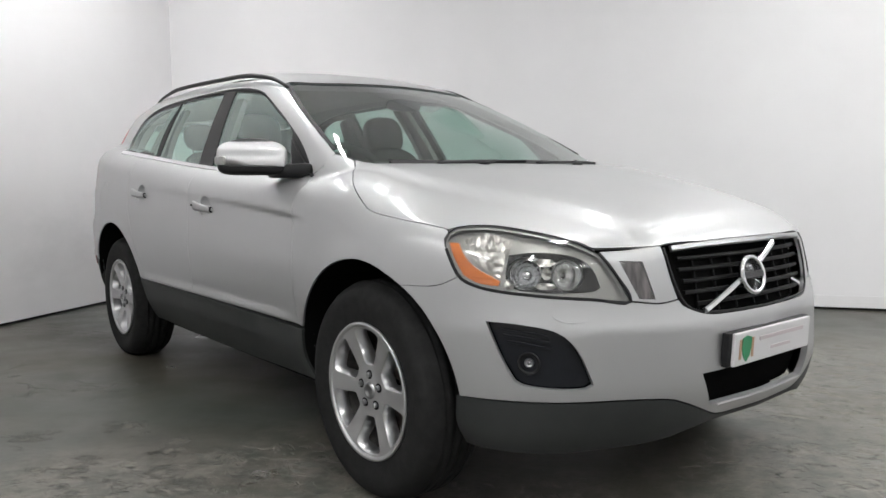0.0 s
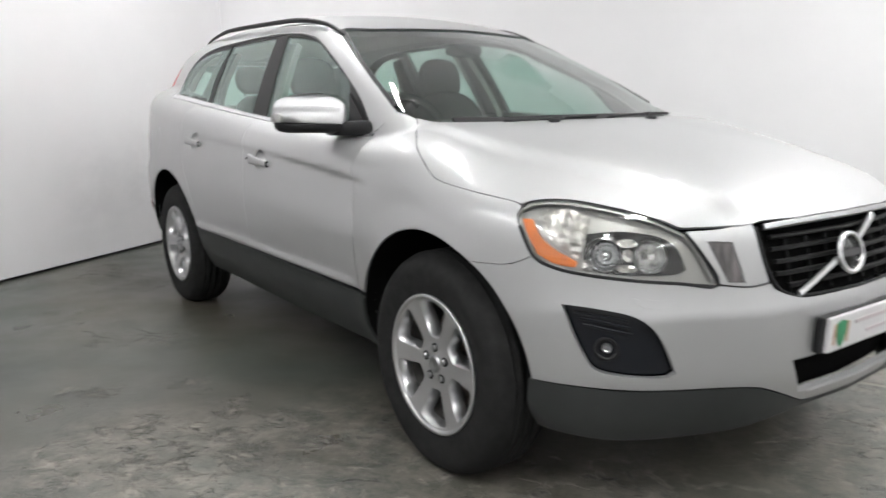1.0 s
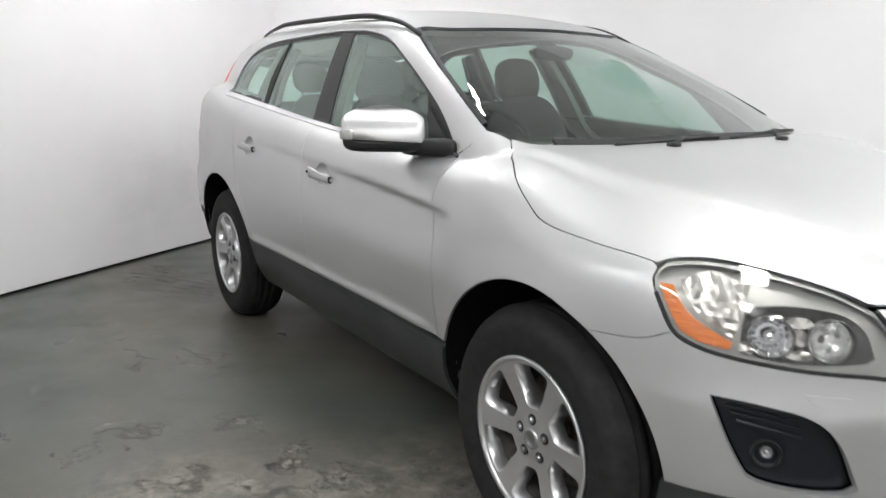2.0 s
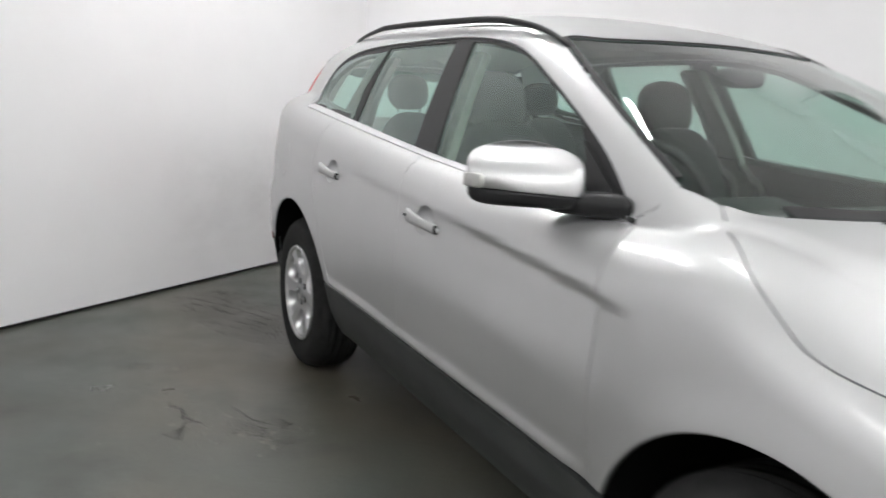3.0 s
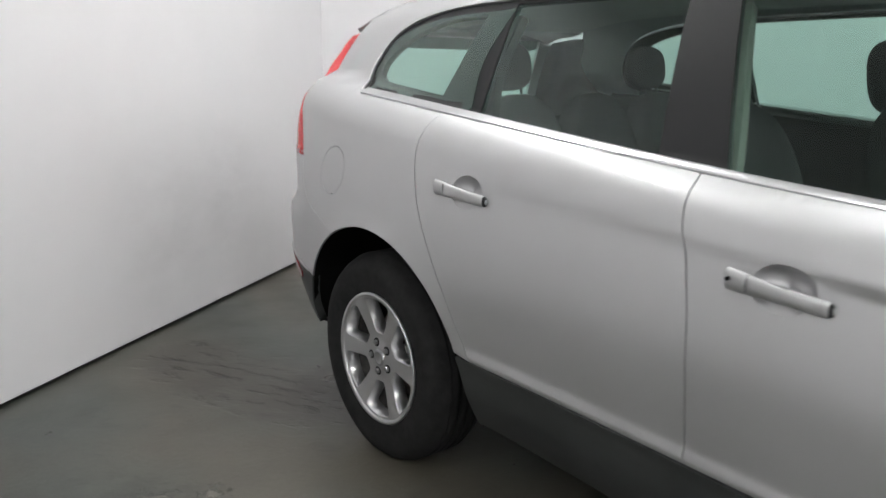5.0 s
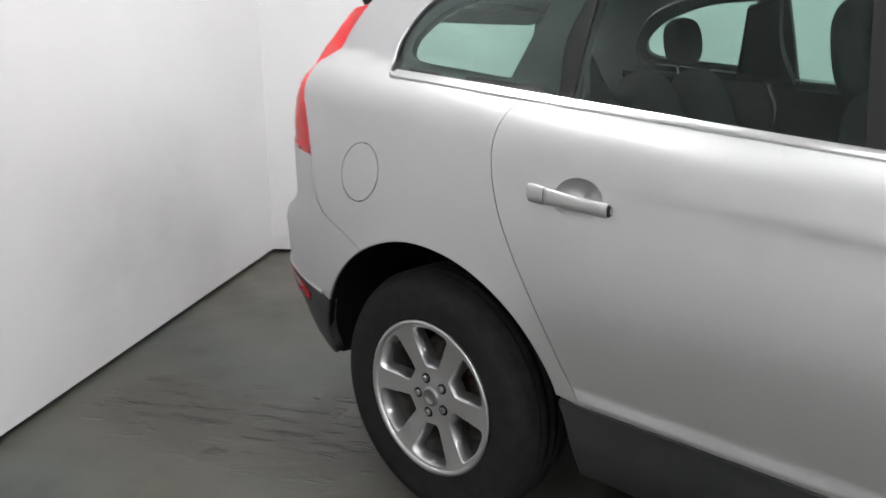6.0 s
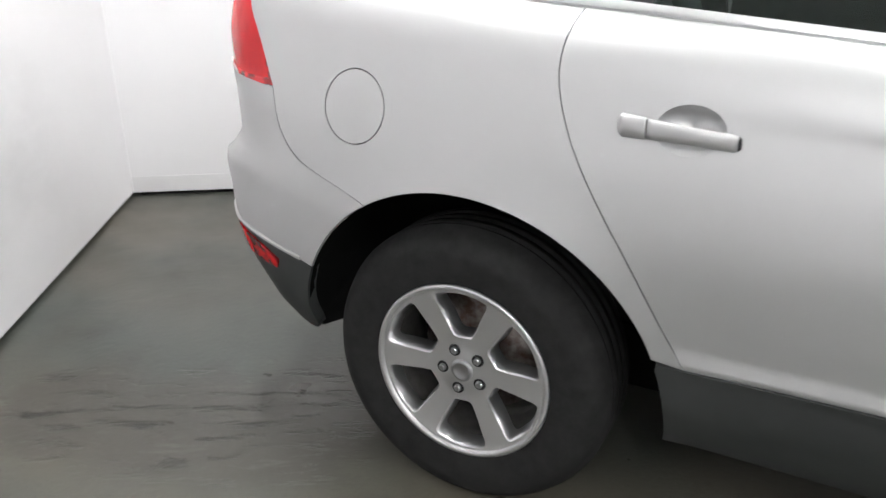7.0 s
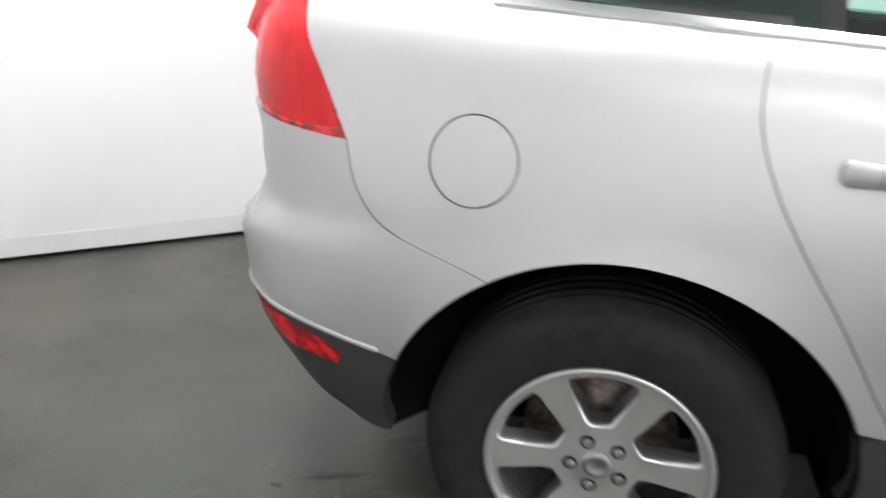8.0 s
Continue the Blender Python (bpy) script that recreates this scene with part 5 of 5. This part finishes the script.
def crystal(outline, deep, seed):
    """A field of tilted mirror facets under the lens."""
    v, f, n = sheet("nose", outline, offset=-deep, depth=0.0, cell=0.011, gap=0)
    rng = random.Random(seed)
    v = np.array([p + q * rng.uniform(-0.0035, 0.0035) for p, q in zip(v, n)])
    for ob, s in zip(lamps, (1, -1)):
        hang("facets", mesh_of("facets", v * (1, s, 1), [q[::s] for q in f], FACET, False), ob, "bright sparkling reflector facets")


pair("reflector", bowl(*BOWLS[0][:2], 0.016, BOWLS[0][2], 0.035, 20), CHROME, lamps, "bright faceted reflector")
pair("reflector", bowl(*BOWLS[1][:2], 0.018, BOWLS[1][2], 0.035), CHROME, lamps, "bright faceted reflector")
pair("bulb", bulb(44.6, 0.792, 0.032, 0.012), CHROME, lamps, "bright bulb cap", True)
pair("bulb", bulb(38.3, 0.790, 0.034, 0.026), LENS, lamps, "clear projector lens", True)
crystal(loop(run([(54.6, 0.893), (50.8, 0.908), (46.4, 0.888)], "nose"), run([(46.4, 0.888), (47.3, 0.85), (48.0, 0.80), (48.3, 0.778)], "nose"), run([(48.3, 0.778), (51.3, 0.808), (53.2, 0.845), (54.6, 0.893)], "nose")), 0.013, 3)
dark_box = loop(run([(47.1, 0.852), (43.2, 0.862), (39.0, 0.856), (36.0, 0.839), (34.0, 0.803), (33.0, 0.752)], "nose"), run([(33.0, 0.752), (33.8, 0.742), (38, 0.739), (44.5, 0.741), (47.6, 0.760)], "nose"), run([(47.6, 0.760), (47.6, 0.80), (47.1, 0.852)], "nose"))
panel("bezel", "nose", dark_box, GLOSS, lamps, "dark inner bezel", offset=-0.019, depth=0.003, gap=0, cell=0.02, holes=[ellipse(th, z, r * 0.99 / 0.0175, r * 0.99, 24) for th, z, r in BOWLS])
crystal(ellipse(41.5, 0.826, 1.5, 0.012, 14), 0.014, 5)
crystal(ellipse(41.4, 0.794, 0.8, 0.018, 12), 0.015, 8)
crystal(ellipse(41.5, 0.758, 1.6, 0.010, 14), 0.014, 9)
crystal(ellipse(47.0, 0.762, 0.8, 0.016, 12), 0.014, 10)
amber = loop(run([(57.0, 0.880), (55.3, 0.880)], "nose"), run([(55.3, 0.880), (53.9, 0.832), (51.6, 0.799), (48.4, 0.770)], "nose"), run([(48.4, 0.770), (48.5, 0.756), (52.0, 0.7635), (54.3, 0.785)], "nose"), run([(54.3, 0.785), (56.0, 0.835), (57.0, 0.880)], "nose"))
panel("indicator", "nose", amber, AMBER, lamps, "amber indicator lens", offset=-0.010, depth=0.015, gap=0, cell=0.02)

# fog lamps
def fog_bowl():
    bm = lathe([(0.024, 0.004), (0.029, -0.003), (0.033, 0.0), (0.028, 0.012)], 28)
    bmesh.ops.transform(bm, matrix=skin_frame("nose", 44.2, 0.540, -0.020) @ pose(0, 0, 0, 90) @ pose(0, 0, 0, 180), verts=bm.verts)
    return bm


def fog_glass():
    bm = lathe([(0.0, 0.002), (0.006, 0.007), (0.011, 0.004), (0.020, 0.014)], 9)
    bmesh.ops.transform(bm, matrix=skin_frame("nose", 44.2, 0.540, -0.022) @ pose(0, 0, 0, 90) @ pose(0, 0, 0, 180), verts=bm.verts)
    return bm


for k in range(3):
    ribbon("nose", [(48.9 - 0.7 * k, 0.634 - 0.017 * k), (44.5, 0.627 - 0.017 * k), (40.2 - 0.3 * k, 0.612 - 0.017 * k)], 0.007, 0.0035, FOG, "fog_louvre", [bumper[0], bumper[0]], "", True, 0.02, -0.026)
pair("fog_lamp", fog_bowl, BLACK, [bumper[0], bumper[0]], "small round fog lamp", True)
pair("fog_lens", fog_glass, NUT, [bumper[0], bumper[0]], "bright fog lamp reflector")
washer = loop(run([(41.0, 0.683), (36.3, 0.676)], "nose"), run([(36.3, 0.676), (35.4, 0.664), (37.5, 0.656), (40.0, 0.664), (41.0, 0.683)], "nose"))
panel("washer_cover", "nose", washer, PAINT, [bumper[0], bumper[0]], "silver headlight washer cover", offset=0.004, depth=0.008, gap=0, cell=0.02)

# reflectors in the rear skirt
red_strip = loop(run([(39.6, 0.612), (44, 0.603), (48.3, 0.580), (51.0, 0.553)], "tail"), run([(51.0, 0.553), (50.4, 0.526)], "tail"), run([(50.4, 0.526), (46.0, 0.535), (43, 0.558), (40.4, 0.588), (39.6, 0.612)], "tail"))
panel("rear_reflector", "tail", red_strip, DEEP_RED, car, "red reflector in the rear skirt", offset=0.004, depth=0.008, gap=0, cell=0.02)
ribbon("tail", [(-56.5, 0.570), (-48.6, 0.606), (-38, 0.638), (-25, 0.645), (0, 0.645), (25, 0.645), (38, 0.638), (48.6, 0.606), (56.5, 0.570)], 0.010, 0.006, PAINT, "bumper_lip", rb[0], "", False, 0.03)

# wipers and washer jets
for y in (-0.27, 0.27):
    p = onto("top", [(1.262, y)])[0]
    part("washer_jet", pillow((0.035, 0.045, 0.018), 3, 8, 14), BLACK, car, "black washer jet", True, pose(p[0], p[1], p[2] + 0.004))
for a, b in (((1.182, -0.44), (1.196, 0.02)), ((1.204, 0.08), (1.075, 0.61))):
    ts = np.linspace(0, 1, 12)
    pts = [(q[0], q[1], q[2] + 0.003 + 0.006 * t * t) for t, q in zip(ts, onto("top", np.stack((a[0] + (b[0] - a[0]) * ts, a[1] + (b[1] - a[1]) * ts), 1)))]
    blade = part("wiper", tube(pts, 0.006, 8), BLACK, car, "black wiper blade", True)
    mid = pts[7]
    part("wiper_arm", tube([(1.225, b[1] - 0.30, 1.100), (mid[0] + 0.03, b[1] - 0.22, mid[2]), (mid[0], mid[1], mid[2] + 0.006)], 0.006, 8), BLACK, blade, "", True)

# ---- cabin ----
def seat(x, y, rear=False):
    """A car seat: cushion, leaning backrest and headrest on two posts."""
    wide = 0.38 if rear else 0.50
    bm = pillow((0.54, wide, 0.20), 4, 12, 24)
    top = part("seat", bm, FABRIC, car, "charcoal cloth car seat", True)
    place = pose(x + 0.22, y, 0.60, 0, -6)
    top.matrix_local = place
    back = pillow((0.16, wide, 0.66), 3.4, 16, 24)
    for v in back.verts:
        v.co.y *= 1 - 0.22 * max(0, v.co.z / 0.33) ** 2
    hang_m = place.inverted()
    part("backrest", back, FABRIC, top, "", True, hang_m @ pose(x - 0.10, y, 0.93, 0, -16))
    if y == 0.0:
        return top
    part("headrest", pillow((0.11 if not rear else 0.09, 0.265 if not rear else 0.21, 0.23 if not rear else 0.17), 2.8, 14, 22), FABRIC, top, "padded charcoal headrest", True, hang_m @ pose(x - 0.235, y, 1.325 if not rear else 1.345, 0, -10))
    for s in (-0.06, 0.06):
        part("headrest_post", tube([(x - 0.19, y + s, 1.15), (x - 0.23, y + s, 1.30)], 0.006, 8), CHROME, top, "", True, hang_m)
    return top


seat(-0.28, -0.37)
seat(-0.13, 0.37)
for y in (-0.385, 0.0, 0.385):
    seat(-1.10, y, True)

dash = []
for y in np.linspace(-0.72, 0.72, 15):
    b = 0.05 * (y / 0.72) ** 2
    dash.append([(1.06 - 2.2 * b, y, 0.60), (1.08 - 2.2 * b, y, 1.055), (0.92, y, 1.075), (0.72, y, 1.075 + (0.035 if -0.58 < y < -0.18 else 0.0)), (0.60, y, 1.03), (0.56, y, 0.90), (0.62, y, 0.60)])
part("dashboard", sweep(dash), TRIM, car, "dark grey dashboard", True)
steering = part("steering_wheel", lathe([(0.185 + 0.016 * math.cos(a), 0.016 * math.sin(a)) for a in np.linspace(0, 2 * math.pi, 10, endpoint=False)], 40, True), TRIM, car, "dark steering wheel", True)
steering.matrix_local = pose(0.47, -0.37, 1.06, 0, 0, 90) @ pose(0, 0, 0, -28)
part("steering_hub", pillow((0.17, 0.06, 0.13), 3, 10, 18), TRIM, steering, "", True)
for a in (200, 340, 270):
    c, s = math.cos(math.radians(a)), math.sin(math.radians(a))
    part("spoke", tube([(0.05 * c, 0, 0.05 * s), (0.18 * c, 0, 0.18 * s)], 0.014, 8), TRIM, steering, "", True)

# linings: door cards, pillars, headliner
card_f = loop(run([(-0.14, 0.52), (-0.24, 1.16)]), run(along_belt(-0.24, 0.80, 0.012)), run([(0.80, 1.08), (0.88, 0.52)]), run([(0.88, 0.52), (-0.14, 0.52)]))
card_r = loop(run([(-0.88, 0.52), (-1.12, 0.90), (-1.12, 1.22)]), run(along_belt(-1.12, -0.26, 0.012)), run([(-0.26, 1.155), (-0.17, 0.52)]), run([(-0.17, 0.52), (-0.88, 0.52)]))
panel("door_lining", "side", card_f, TRIM, doors_f, "dark grey door lining", offset=-0.055, depth=0.02, cell=0.06, gap=0)
panel("door_lining", "side", card_r, TRIM, doors_r, "dark grey door lining", offset=-0.055, depth=0.02, cell=0.06, gap=0)
load = loop(run([(-1.14, 0.87), (-1.14, 1.215)]), run(along_belt(-1.14, -1.75, 0.02)), run([(-1.75, 1.29), (-1.95, 1.0), (-1.95, 0.87)]), run([(-1.95, 0.87), (-1.14, 0.87)]))
panel("load_lining", "side", load, TRIM, car, "dark load bay lining", offset=-0.07, depth=0.02, cell=0.08, gap=0)
b_post = loop(run([(-0.17, 0.70), (-0.215, 1.14), (-0.33, 1.53)]), run([(-0.33, 1.53), (-0.45, 1.53)]), run([(-0.45, 1.53), (-0.37, 1.15), (-0.33, 0.70)]), run([(-0.33, 0.70), (-0.17, 0.70)]))
panel("pillar_trim", "side", b_post, CREAM, car, "cream pillar trim", offset=-0.065, depth=0.03, cell=0.05, gap=0)
c_post = loop(run([(-1.03, 1.22), (-1.07, 1.36), (-1.06, 1.52)]), run([(-1.06, 1.52), (-1.18, 1.50)]), run([(-1.18, 1.50), (-1.25, 1.25)]), run([(-1.25, 1.25), (-1.03, 1.22)]))
panel("pillar_trim", "side", c_post, TRIM, car, "dark pillar trim", offset=-0.05, depth=0.03, cell=0.05, gap=0)
half_liner = np.vstack((run([(0.24, 0.0), (0.23, -0.2), (0.19, -0.42), (0.12, -0.53)], "top"), run([(x, y + 0.01) for x, y in ROOF_EDGE[1:]], "top"), run([(-1.85, -0.535), (-1.88, -0.3), (-1.90, 0.0)], "top")))
panel("headliner", "top", both_halves(half_liner), LINER, car, "light grey cloth headliner", both=False, offset=-0.05, depth=0, cell=0.08)
part("rear_view_mirror", pillow((0.035, 0.21, 0.06), 3, 10, 20), BLACK, car, "black rear view mirror", True, pose(0.36, 0.0, 1.43, 0, 12))
part("cabin_floor", block(-0.88, 0.90, -0.80, 0.80, 0.42, 0.46, 0.01), TRIM, car, "dark cabin carpet")
part("load_floor", block(-2.05, -0.90, -0.54, 0.54, 0.55, 0.86, 0.01), TRIM, car, "dark load floor")
part("parcel_cover", block(-1.98, -1.33, -0.66, 0.66, 1.10, 1.115, 0.004), TRIM, car, "dark load cover")
part("centre_console", block(-0.15, 0.62, -0.12, 0.12, 0.46, 0.82, 0.03), TRIM, car, "dark centre console")
